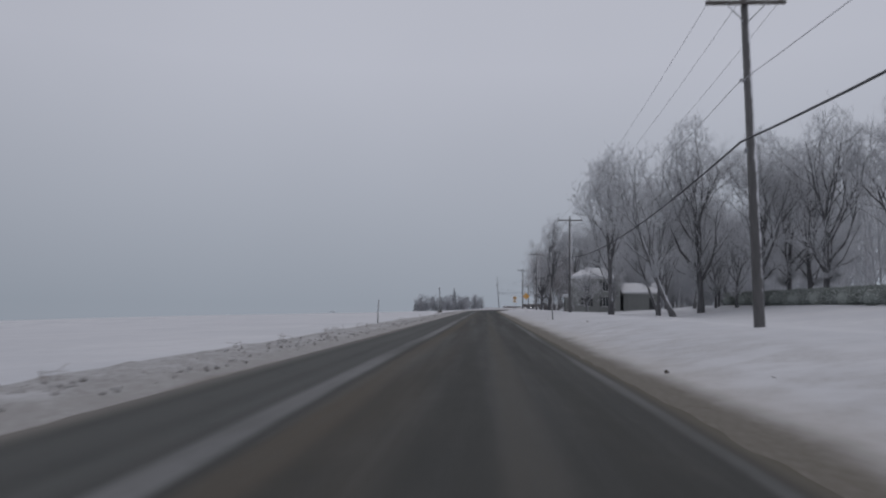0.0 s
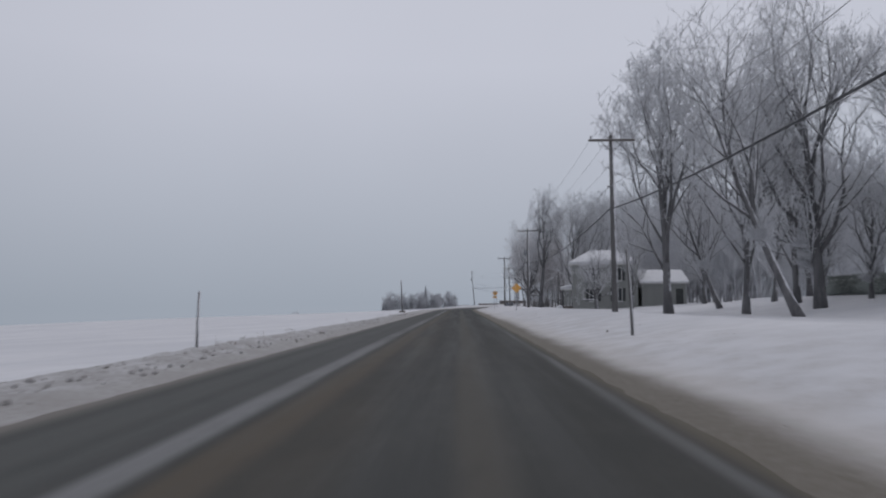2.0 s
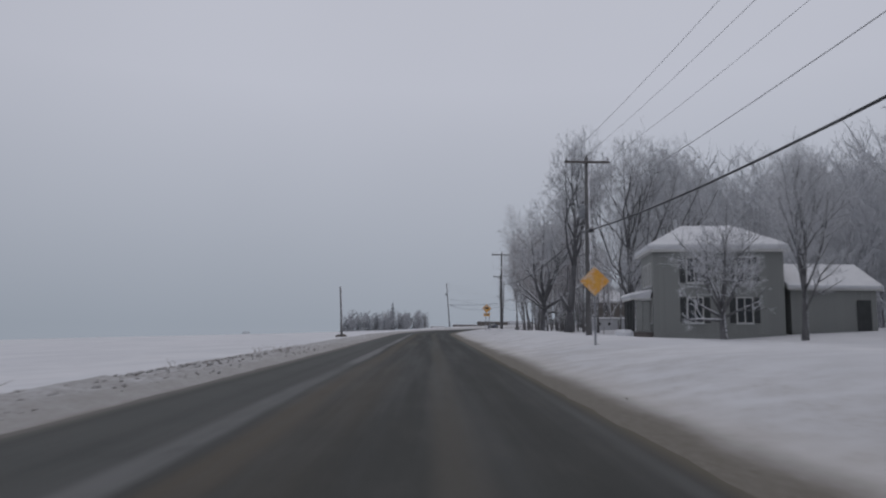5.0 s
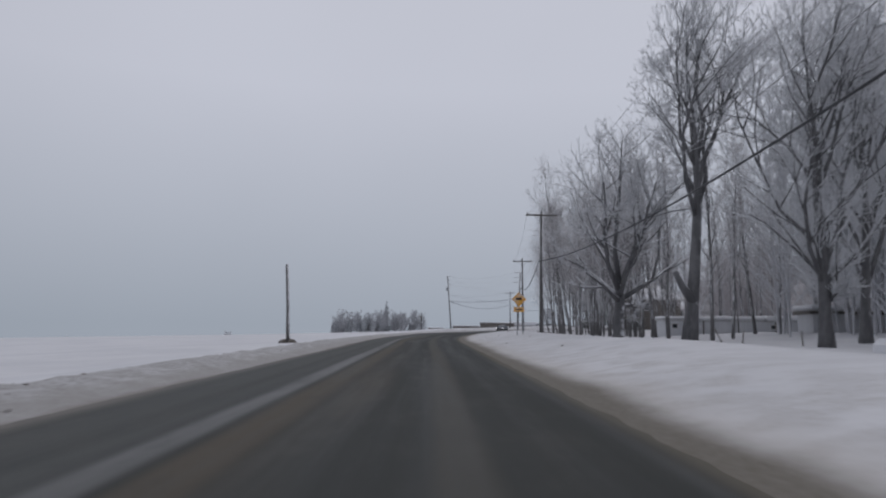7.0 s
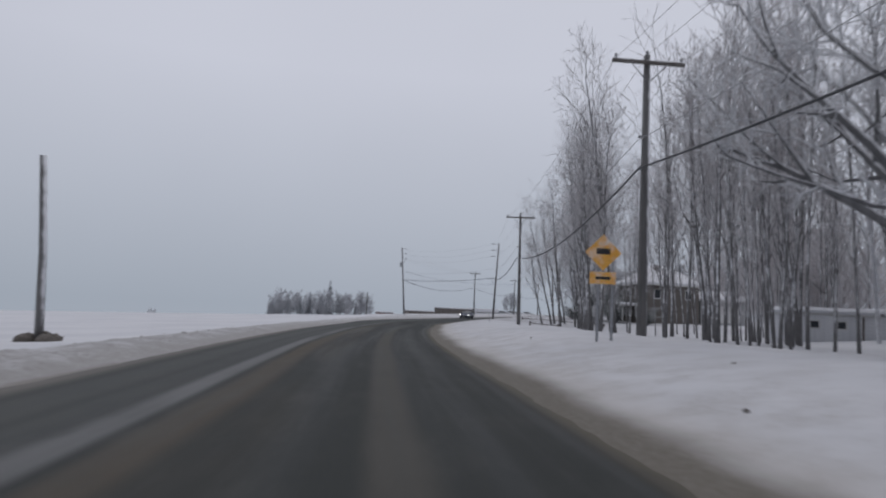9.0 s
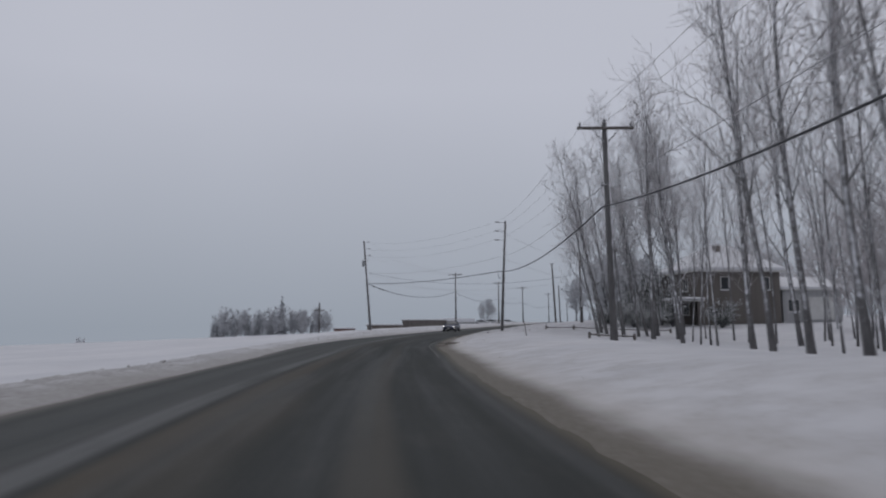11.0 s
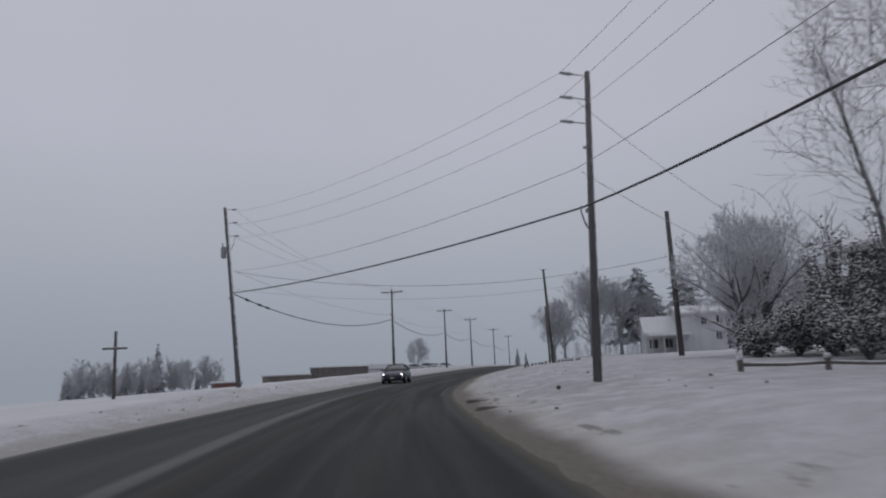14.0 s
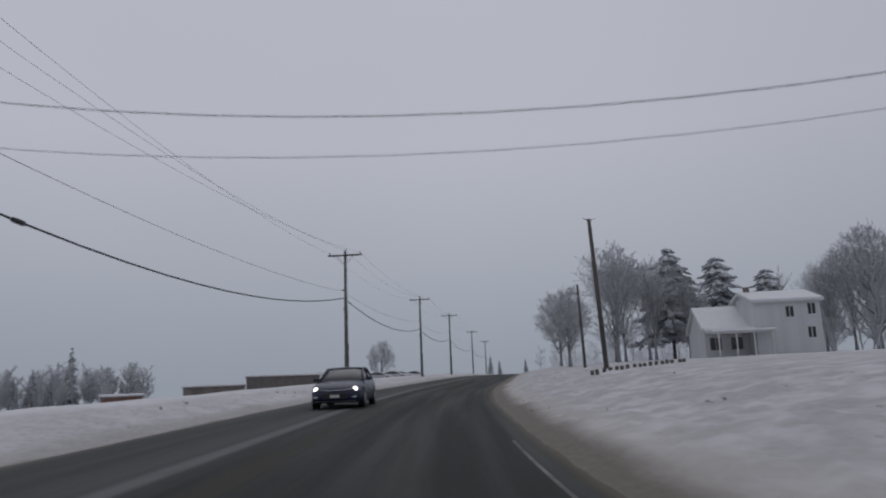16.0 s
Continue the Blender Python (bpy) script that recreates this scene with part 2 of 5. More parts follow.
def road_material():
    n = Nodes("salted_wet_asphalt", 0.62)
    uv, u0, v = road_coords(n)
    wob = n.math("MULTIPLY", n.math("SUBTRACT", n.noise(0.35, 3.0, vector=uv, stretch=(1, 0.12, 1)), 0.5), 0.42)
    u = n.math("ADD", u0, wob)
    streak = n.noise(1.5, 4.0, 0.55, vector=uv, stretch=(1, 0.03, 1))
    patch = n.noise(0.5, 4.0, vector=uv, stretch=(1, 0.15, 1))
    grain = n.noise(60.0, 3.0)
    blot = n.noise(1.6, 5.0, 0.65, vector=uv, stretch=(1, 0.35, 1))
    col = n.mix(n.span(streak, 0.25, 0.75), (0.026, 0.0295, 0.029), (0.041, 0.0445, 0.0425))
    col = n.mix(n.span(v, 150.0, 60.0, 0.0, 0.32), col, (0.082, 0.077, 0.07))
    brown = (0.105, 0.087, 0.066)
    pale = (0.205, 0.208, 0.211)
    # Dried salt on the ridge between the wheel tracks.
    f = n.math("MULTIPLY", band(n, u, -0.25, 0.0, 0.2, 0.5), n.span(streak, 0.25, 0.75, 0.25, 0.75))
    col = n.mix(f, col, (0.105, 0.097, 0.084))
    # Brown grit inside the middle line, thinning out towards the wheel track.
    f = n.math("MULTIPLY", band(n, u, -2.35, -2.1, -1.9, -1.55), n.span(streak, 0.25, 0.75, 0.35, 0.9))
    col = n.mix(f, col, brown)
    f = n.math("MULTIPLY", band(n, u, -1.8, -1.5, -1.2, -0.7), n.span(patch, 0.3, 0.7, 0.0, 0.55))
    col = n.mix(f, col, (0.085, 0.075, 0.061))
    # The other lane is greyer, streaked with drying salt.
    col = n.mix(n.math("MULTIPLY", n.span(u, -2.4, -3.2), n.span(streak, 0.2, 0.8, 0.1, 0.5)), col, (0.094, 0.101, 0.099))
    f = n.math("MULTIPLY", band(n, u, -4.3, -3.95, -3.7, -3.35), n.span(streak, 0.3, 0.75, 0.1, 0.45))
    col = n.mix(f, col, (0.13, 0.132, 0.13))
    # Slush left along the middle, which moves outwards in the bend.
    um = n.math("ADD", u, n.span(v, 218.0, 250.0, 0.0, 0.5))
    f = n.math("MULTIPLY", band(n, um, -2.88, -2.66, -2.5, -2.3), n.math("MAXIMUM", n.math("MULTIPLY", n.span(patch, 0.3, 0.62, 0.25, 0.85), n.span(v, 140.0, 185.0, 1.0, 0.6)), n.span(v, 205.0, 230.0, 0.0, 0.8)))
    col = n.mix(f, col, pale)
    f = n.math("MULTIPLY", band(n, um, -3.5, -3.1, -2.75, -2.5), n.span(streak, 0.35, 0.7, 0.0, 0.22))
    col = n.mix(f, col, pale)
    # A salty rim before the grit of the right edge.
    f = n.math("MULTIPLY", n.math("MULTIPLY", band(n, u, 1.66, 1.82, 1.86, 2.0), n.span(v, 30.0, 110.0, 1.0, 0.25)), n.span(patch, 0.3, 0.65, 0.2, 0.6))
    col = n.mix(f, col, pale)
    f = n.math("MULTIPLY", n.span(u, 1.85, 2.2), n.span(streak, 0.25, 0.7, 0.7, 1.0))
    col = n.mix(f, col, (0.122, 0.108, 0.085))
    wide = n.math("ADD", u, n.span(v, 190.0, 236.0, 0.0, 1.5))
    f = n.math("MULTIPLY", n.span(wide, -4.2, -4.75), n.span(streak, 0.3, 0.7, 0.4, 1.0))
    col = n.mix(f, col, (0.20, 0.185, 0.17))
    col = n.mix(n.span(blot, 0.45, 0.75, 0.0, 0.25), col, (0.095, 0.092, 0.085))
    col = n.mix(n.span(blot, 0.5, 0.25, 0.0, 0.3), col, (0.04, 0.043, 0.043))
    col = n.mix(n.span(grain, 0.55, 0.75, 0.0, 0.25), col, (0.16, 0.155, 0.15))
    wet = n.math("MULTIPLY", n.math("MULTIPLY", n.span(v, 170.0, 215.0), n.span(um, -2.6, -1.8, 0.45, 1.0)), n.span(u, 1.9, 1.6))
    col = n.mix(n.math("MULTIPLY", wet, 0.62), col, (0.017, 0.021, 0.020))
    n.colour(col)
    n.put(n.span(streak, 0.3, 0.7, 0.62, 0.85), n.b.inputs["Roughness"])
    n.b.inputs["Specular IOR Level"].default_value = 0.14
    n.bump(grain, 0.35, 0.006)
    return n.m


def ground_material():
    n = Nodes("verge_and_field_snow", 0.8)
    uv, u0, v = road_coords(n)
    big = n.noise(0.12, 4.0)
    mid = n.noise(1.1, 5.0, 0.6)
    fine = n.noise(9.0, 5.0, 0.65)
    wob = n.math("MULTIPLY", n.math("SUBTRACT", n.noise(0.5, 5.0, 0.6, vector=uv, stretch=(1, 0.4, 1)), 0.5), 0.9)
    u = n.math("ADD", u0, wob)
    wide = n.math("ADD", u, n.span(v, 190.0, 236.0, 0.0, 1.5))
    col = n.mix(n.span(big, 0.35, 0.65), (0.60, 0.61, 0.64), (0.68, 0.685, 0.71))
    col = n.mix(n.span(mid, 0.35, 0.7, 0.0, 0.30), col, (0.50, 0.50, 0.52))
    # Ploughed verge: grey-brown crumbs thrown over the snow.
    crumbs = n.span(fine, 0.46, 0.62)
    verge = n.math("MULTIPLY", n.math("MULTIPLY", n.span(wide, -9.2, -6.9), n.span(wide, -4.3, -4.7)), n.span(v, 185.0, 215.0, 1.0, 0.4))
    f = n.math("MULTIPLY", verge, n.math("MULTIPLY", crumbs, n.span(mid, 0.32, 0.56, 0.35, 1.0)))
    col = n.mix(f, col, (0.185, 0.175, 0.165))
    f = n.math("MULTIPLY", verge, n.span(mid, 0.3, 0.65, 0.45, 0.85))
    col = n.mix(f, col, (0.315, 0.305, 0.30))
    f = n.math("MULTIPLY", band(n, u, 2.4, 3.2, 4.6, 7.0), n.math("MULTIPLY", crumbs, n.span(mid, 0.45, 0.65, 0.0, 0.4)))
    col = n.mix(f, col, (0.36, 0.335, 0.31))
    # Slush along the pavement's edges.
    bank = n.math("MULTIPLY", n.span(v, 212.0, 240.0), n.math("MULTIPLY", n.span(u, 2.0, 3.0), n.span(u, 34.0, 14.0)))
    col = n.mix(n.math("MULTIPLY", bank, n.span(mid, 0.3, 0.62, 0.25, 0.9)), col, (0.395, 0.395, 0.415))
    col = n.mix(n.math("MULTIPLY", bank, n.math("MULTIPLY", crumbs, n.span(mid, 0.4, 0.6, 0.1, 0.55))), col, (0.30, 0.29, 0.285))
    f = n.math("MULTIPLY", n.math("MULTIPLY", n.span(u, 8.5, 3.5), n.span(u, -2.0, 0.0)), n.span(mid, 0.3, 0.65, 0.1, 0.4))
    col = n.mix(f, col, (0.40, 0.39, 0.385))
    f = n.math("MULTIPLY", n.span(u, 4.3, 2.8), n.span(u, -2.0, 0.0))
    col = n.mix(n.math("MULTIPLY", f, 0.5), col, (0.44, 0.41, 0.375))
    f = n.math("MULTIPLY", n.span(u, 3.3, 2.55), n.span(u, -2.0, 0.0))
    col = n.mix(n.math("MULTIPLY", f, n.span(fine, 0.2, 0.65, 0.82, 1.0)), col, (0.128, 0.113, 0.089))
    rut = n.math("MULTIPLY", band(n, v, 208.0, 212.0, 246.0, 252.0), band(n, u, 2.3, 2.8, 3.6, 4.8))
    rut = n.math("MULTIPLY", rut, n.span(n.noise(0.55, 5.0, 0.6, vector=uv, stretch=(2.4, 0.8, 1)), 0.57, 0.64))
    col = n.mix(n.math("MULTIPLY", rut, 0.85), col, (0.20, 0.185, 0.17))
    f = n.math("MULTIPLY", n.span(wide, -5.8, -5.15), n.span(u, 0.0, -2.0))
    col = n.mix(n.math("MULTIPLY", f, n.span(fine, 0.3, 0.6, 0.5, 0.8)), col, (0.31, 0.30, 0.29))
    f = n.math("MULTIPLY", n.span(wide, -4.95, -4.7), n.span(u, 0.0, -2.0))
    col = n.mix(f, col, (0.22, 0.204, 0.188))
    n.colour(col)
    h = n.math("ADD", n.math("MULTIPLY", mid, 0.6), n.math("MULTIPLY", fine, 0.4))
    n.bump(h, 0.55, 0.10)
    return n.m


M_road = road_material()
M_ground = ground_material()

n = Nodes("worn_line_paint", 0.7)
c = n.noise(0.45, 6.0, 0.7)
uv, u, v = road_coords(n)
c = n.math("ADD", c, n.span(v, 196.0, 215.0, -0.16, -0.03))
n.colour(n.mix(n.span(c, 0.42, 0.60), (0.055, 0.055, 0.052), (0.17, 0.169, 0.165)))
M_line = n.m


# ---- building helpers ----
def obj(name, verts, faces, material, parent=None, label="", smooth=False, kind=""):
    me = bpy.data.meshes.new(name)
    me.from_pydata([tuple(v) for v in verts], [], [tuple(f) for f in faces])
    me.materials.append(material)
    if smooth:
        me.polygons.foreach_set("use_smooth", [True] * len(me.polygons))
    me.update()
    ob = new(name, me)
    if parent is not None:
        ob.parent = parent
    return tagged(ob, label=label, kind=kind)


def part(name, bm, material, parent, label=""):
    """One bmesh as one mesh object under a thing or a part."""
    me = bpy.data.meshes.new(name)
    bm.to_mesh(me)
    bm.free()
    me.materials.append(material)
    ob = new(name, me)
    ob.parent = parent
    return tagged(ob, label=label)


def thing(name, m, label, category, group="", kind=""):
    e = new(name)
    e.empty_display_size = 0.3
    e.matrix_world = m
    return tagged(e, label=label, category=category, group=group, kind=kind)


def box(bm, x0, x1, y0, y1, z0, z1, bevel=0.0):
    r = bmesh.ops.create_cube(bm, size=1.0)
    vs = r["verts"]
    for v in vs:
        v.co = Vector((x0 + (v.co.x + 0.5) * (x1 - x0), y0 + (v.co.y + 0.5) * (y1 - y0), z0 + (v.co.z + 0.5) * (z1 - z0)))
    if bevel:
        es = list({e for v in vs for e in v.link_edges})
        bmesh.ops.bevel(bm, geom=es, offset=bevel, segments=1, affect="EDGES")
    return bm


def boxed(x0, x1, y0, y1, z0, z1, bevel=0.0):
    return box(bmesh.new(), x0, x1, y0, y1, z0, z1, bevel)


def solid(points, y0, y1, axis="y", bevel=0.0):
    """A flat outline pushed through a depth."""
    bm = bmesh.new()
    def at(p, d):
        return (p[0], d, p[1]) if axis == "y" else (d, p[0], p[1])
    a = [bm.verts.new(at(p, y0)) for p in points]
    b = [bm.verts.new(at(p, y1)) for p in points]
    bm.faces.new(a)
    bm.faces.new(list(reversed(b)))
    for i in range(len(a)):
        j = (i + 1) % len(a)
        bm.faces.new((a[j], a[i], b[i], b[j]))
    bmesh.ops.recalc_face_normals(bm, faces=bm.faces)
    if bevel:
        bmesh.ops.bevel(bm, geom=list(bm.edges), offset=bevel, segments=1, affect="EDGES")
    return bm


class Tubes:
    """Gathers tapered tubes along lines into one mesh."""

    def __init__(self):
        self.v, self.f = [], []

    def add(self, pts, radii, sides=6, cap=True):
        pts = [Vector(p) for p in pts]
        base, n = len(self.v), len(pts)
        side = None
        for i, p in enumerate(pts):
            d = (pts[min(i + 1, n - 1)] - pts[max(i - 1, 0)]).normalized()
            if side is None:
                side = d.orthogonal().normalized()
            else:
                side = (side - d * side.dot(d))
                side = side.normalized() if side.length > 1e-5 else d.orthogonal().normalized()
            up = d.cross(side)
            for k in range(sides):
                a = 2 * math.pi * k / sides
                self.v.append(p + (side * math.cos(a) + up * math.sin(a)) * radii[i])
        for i in range(n - 1):
            for k in range(sides):
                a, b = base + i * sides + k, base + i * sides + (k + 1) % sides
                self.f.append((a, b, b + sides, a + sides))
        if cap:
            self.f.append(tuple(base + k for k in reversed(range(sides))))
            self.f.append(tuple(base + (n - 1) * sides + k for k in range(sides)))
        return self

    def make(self, name, material, parent=None, label="", kind=""):
        return obj(name, self.v, self.f, material, parent, label, smooth=True, kind=kind)


# ---- the lay of the land ----
def sstep(a, b, x):
    t = np.clip((x - a) / (b - a), 0, 1)
    return t * t * (3 - 2 * t)


def lane_x(y):
    """The lane's line: straight at first, then a long bend to the right."""
    y = np.asarray(y, float)
    a = np.clip(y - 160, 0, 86)
    b = np.clip(y - 246, 0, 50)
    c = np.clip(y - 296, 0, None)
    return 0.00155 * a**2 + (0.267 * b + 0.00215 * b**2) + 0.482 * c - 0.42 * sstep(198, 212, y) + 0.40 * sstep(246, 268, y)


def lane_k(y):
    y = np.asarray(y, float)
    s = 0.0031 * np.clip(y - 160, 0, 86) + 0.0043 * np.clip(y - 246, 0, 50)
    return np.sqrt(1 + s * s)


def road_z(y):
    y = np.asarray(y, float)
    return 1.35 * sstep(240, 375, y) - 0.004 * np.clip(y - 430, 0, None)


R_O = [1.9, 2.4, 2.9, 4.2, 6, 8, 13, 20, 30, 60, 150, 700, 2500]
R_NEAR = [-0.05, 0.0, 0.03, 0.26, 0.58, 0.76, 0.52, 0.42, 1.05, 1.5, 2.0, 3.0, 4.0]
R_MID = [-0.05, 0.0, 0.03, 0.24, 0.46, 0.48, 0.22, -0.2, 0.2, 0.9, 1.6, 3.0, 4.0]
R_FAR = [-0.04, 0.0, 0.10, 0.34, 0.62, 0.90, 1.25, 1.45, 1.6, 2.0, 2.5, 3.0, 4.0]
L_O = [4.5, 4.9, 5.5, 6.4, 7.6, 9, 12, 16, 30, 70, 110, 200, 330, 800, 2500]
L_NEAR = [-0.04, -0.01, 0.10, 0.12, -0.05, -0.24, -0.43, -0.6, -1.2, -3.2, -5.3, -13.0, -27, -90, -400]
L_FAR = [-0.04, 0.0, 0.14, 0.34, 0.48, 0.52, 0.42, 0.0, -0.9, -2.6, -4.1, -7.0, -14, -60, -400]


def shoulder(y):
    """How much wider the far side of the pavement is past the start of the bend."""
    return 1.5 * sstep(190, 236, np.asarray(y, float))


def ground_z(x, y):
    x, y = np.asarray(x, float), np.asarray(y, float)
    o = (x - lane_x(y)) / lane_k(y)
    far = sstep(212, 262, y)
    mid = sstep(176, 190, y)
    near = np.interp(o, R_O, R_NEAR) * (1 - mid) + np.interp(o, R_O, R_MID) * mid
    near = near + 0.75 * sstep(20, 33, o) * (1 - sstep(98, 118, y))
    r = near * (1 - far) + np.interp(o, R_O, R_FAR) * far
    w = shoulder(y)
    l = np.interp(-o - w, L_O, L_NEAR) * (1 - far) + np.interp(-o - w, L_O, L_FAR) * far
    z = np.where(o > -1.8, r, l)
    z = np.where((o > -4.5 - w) & (o < 1.9), -0.06, z)
    return z + road_z(y)


def gz(x, y):
    return float(ground_z(x, y))


def on(x, y, sink=0.0, rz=0.0):
    return pose(x, y, gz(x, y) - sink, 0, 0, rz)


def sheet(name, ys, os_, zfun, material, label, category):
    ny, no = len(ys), len(os_)
    Y, O = np.meshgrid(ys, os_, indexing="ij")
    X = lane_x(Y) + O * lane_k(Y)
    Z = zfun(X, Y, O)
    verts = np.stack([X, Y, Z], -1).reshape(-1, 3)
    i = np.arange((ny - 1) * (no - 1))
    a = (i // (no - 1)) * no + i % (no - 1)
    faces = np.stack([a, a + 1, a + no + 1, a + no], -1)
    me = bpy.data.meshes.new(name)
    me.from_pydata(verts.tolist(), [], faces.tolist())
    uv = me.uv_layers.new(name="lane")
    loops = np.empty(len(me.loops), np.int32)
    me.loops.foreach_get("vertex_index", loops)
    flat = np.stack([O.ravel(), Y.ravel()], -1)
    uv.data.foreach_set("uv", flat[loops].astype(np.float32).ravel())
    me.polygons.foreach_set("use_smooth", [True] * len(me.polygons))
    me.materials.append(material)
    ob = new(name, me)
    return tagged(ob, label=label, category=category, kind="structure")


def bumps(X, Y, O):
    """Uneven snow: soft swells everywhere, rough crumbs on the ploughed verges."""
    z = ground_z(X, Y)
    flat = np.stack([X.ravel(), Y.ravel()], -1)
    soft = np.array([noise.noise((x * 0.22, y * 0.10, 3.1)) if -60 < x < 120 and -40 < y < 420 else 0 for x, y in flat]).reshape(X.shape)
    rough = np.array([noise.noise((x * 1.7, y * 1.1, 9.2)) + 0.6 * noise.noise((x * 4.1, y * 3.3, 1.2)) if -30 < x < 40 and -10 < y < 330 else 0 for x, y in flat]).reshape(X.shape)
    off = np.clip(np.maximum(O - 2.6, -5.2 - shoulder(Y) - O), 0, 1)
    w = shoulder(Y)
    left = sstep(4.9, 5.6, -O - w) * (1 - sstep(7.4, 9.0, -O - w))
    right = sstep(2.7, 3.4, O) * (1 - sstep(6, 14, O)) * (0.35 + 0.65 * sstep(225, 250, Y))
    edge = sstep(1.7, 2.1, O) * (1 - sstep(2.8, 3.4, O)) + sstep(4.4, 4.8, -O - w) * (1 - sstep(5.2, 5.8, -O - w))
    return z + 0.10 * soft * off + rough * (0.11 * left + 0.05 * right * (1 + 1.3 * sstep(220, 240, Y)) + 0.022 * edge)


ys = np.concatenate([np.array([-2500, -1200, -500, -200, -80]), np.arange(-40, 330, 0.55), np.arange(330, 480, 4.0), np.array([500, 540, 600, 700, 900, 1300, 2000, 3200])])
off_r = np.concatenate([np.arange(1.6, 9, 0.28), np.array([9.6, 10.4, 11.5, 13, 15, 17.5, 20, 25, 30, 40, 60, 100, 150, 300, 700, 1400, 2500])])
off_l = np.concatenate([np.arange(4.3, 10, 0.22), np.array([10.6, 11.4, 12.5, 14, 16, 20, 25, 30, 45, 70, 110, 170, 240, 330, 500, 800, 1400, 2500])])
ground = sheet("ground", ys, np.concatenate([-off_l[::-1], [-3.5, -1.8, 0.0], off_r]), bumps, M_ground,
               "snow-covered fields and verges with dirty ploughed edges", "snow")
ys_r = np.concatenate([np.array([-300.0, -100.0]), np.arange(-40, 480, 2.0), np.array([500.0, 560.0, 640.0])])
road = sheet("road", ys_r, np.array([-6.8, -6.2, -5.7, -5.3, -5.0, -4.75, -4.5, -4.1, -3.4, -2.6, -1.6, -0.6, 0.4, 1.2, 1.8, 2.1, 2.8]),
             lambda X, Y, O: road_z(Y) + 0.03 - 0.004 * np.abs(O + 1.9) - 0.09 * np.clip(O - 1.9, 0, 1) - 0.09 * np.clip(-4.5 - shoulder(Y) - O, 0, 3), M_road,
             "wet grey asphalt road streaked with salt and slush", "road")
# Only two stretches of the edge line are swept clear of slush.
for y0, y1 in ((197.0, 221.0), (247.5, 257.5)):
    sheet("edge_line", np.linspace(y0, y1, 12), np.array([1.70, 1.758]), lambda X, Y, O: road_z(Y) + 0.03 - 0.004 * np.abs(O + 1.9) + 0.004, M_line,
          "worn white edge line on the wet asphalt", "road marking")


# ---- trees ----
def tree_mesh(seed, height, spread, r0, fork=0.25, limbs=9, twig_r=0.014, depth=4, aspen=False, lean=0.0, kids=(7, 6, 5), rise=0.10, stout=0.55, crown=None, trunk_up=0.06, bare=3, first_kid=0.25, bole=0.62, reach=1.0):
    """Wood and twigs of a bare tree as two tube sets; bole is the trunk's share of the height."""
    rng = random.Random(seed)
    wood, fine = Tubes(), Tubes()

    def inside(p):
        """The crown's uneven rounded outline: half width, middle and half height as shares of the height."""
        if crown is None:
            return True
        r, zc, zh = crown
        x, y, k = p.x - lean * 0.7 * p.z, p.y, (p.z / height - zc) / zh
        a = math.atan2(y, x)
        grow = 0.92 + 0.35 * noise.noise((math.cos(a) * 1.6, math.sin(a) * 1.6, 3.1 * k + seed))
        return (x * x + y * y) / (r * r) + k * k < grow * grow

    def branch(p, d, length, r, level, up):
        n = 7 if level == 0 else 5 if level == 1 else 4 if level == 2 else 3 if level == 3 else 2
        pts, dirs = [p.copy()], [d.copy()]
        q, v = p.copy(), d.copy()
        step = length / (n - 1)
        for _ in range(n - 1):
            jit = 0.035 if level == 0 else 0.17 if level < 3 else 0.2
            v = (v + Vector((rng.gauss(0, jit), rng.gauss(0, jit), rng.gauss(0, jit) + up))).normalized()
            q = q + v * step
            pts.append(q.copy())
            dirs.append(v.copy())
            if level and not inside(q):
                if len(pts) == 2:
                    pts[1] = p.lerp(q, 0.45)
                break
        n = len(pts)
        end = (0.35 if bole > 0.5 else 0.72) if level == 0 else 0.25 if level < 3 else 0.5
        radii = [max(r * (1 - (1 - end) * i / (n - 1)), twig_r * 0.55) for i in range(n)]
        if level == 0:
            radii[0] *= 1.35
        sides = (8, 6, 4, 3, 3)[min(level, 4)]
        (wood if level < bare else fine).add(pts, radii, sides, cap=level < 2)
        if level >= depth:
            return
        count = limbs if level == 0 else kids[min(level - 1, len(kids) - 1)]
        first = fork if level == 0 else first_kid
        if bole < 0.5 and len(pts) < 4 and level in (1, 2):
            count = count // 3
        for k in range(count):
            t = first + (1 - first) * (k + rng.random() * 0.9) / count
            t = min(t, 0.999)
            i = min(int(t * (n - 1)), n - 2)
            f = t * (n - 1) - i
            at = pts[i].lerp(pts[i + 1], f)
            dr = dirs[i + 1]
            side = dr.orthogonal().normalized()
            side.rotate(Matrix.Rotation(k * 2.4 + rng.random() * 1.2, 3, dr))
            if level == 0:
                open_ = (0.55 if aspen else 0.85) * spread * (1.15 - 0.55 * t)
                if bole < 0.5:
                    open_ = spread * (1.0 - 0.8 * (t - first) / (1 - first))
                ln = reach * height * ((0.16 + 0.20 * (1 - t)) if aspen else (0.34 + 0.26 * (1 - t)))
            else:
                open_ = 0.75
                ln = length * (0.42 + 0.22 * rng.random()) * (1.1 - 0.4 * t)
            nd = (dr * math.cos(open_) + side * math.sin(open_)).normalized()
            rr = max(radii[i] * (stout if level == 0 else 0.6) * (0.8 + 0.3 * rng.random()), twig_r)
            if aspen and level == 0:
                rr *= 0.6
            branch(at, nd, ln * (0.8 + 0.4 * rng.random()), rr, level + 1, rise if level < 2 else 0.11)

    trunk_len = height * (0.92 if aspen else bole)
    branch(Vector((0, 0, -0.35)), Vector((lean, 0, 1)).normalized(), trunk_len, r0, 0, trunk_up)
    return wood, fine


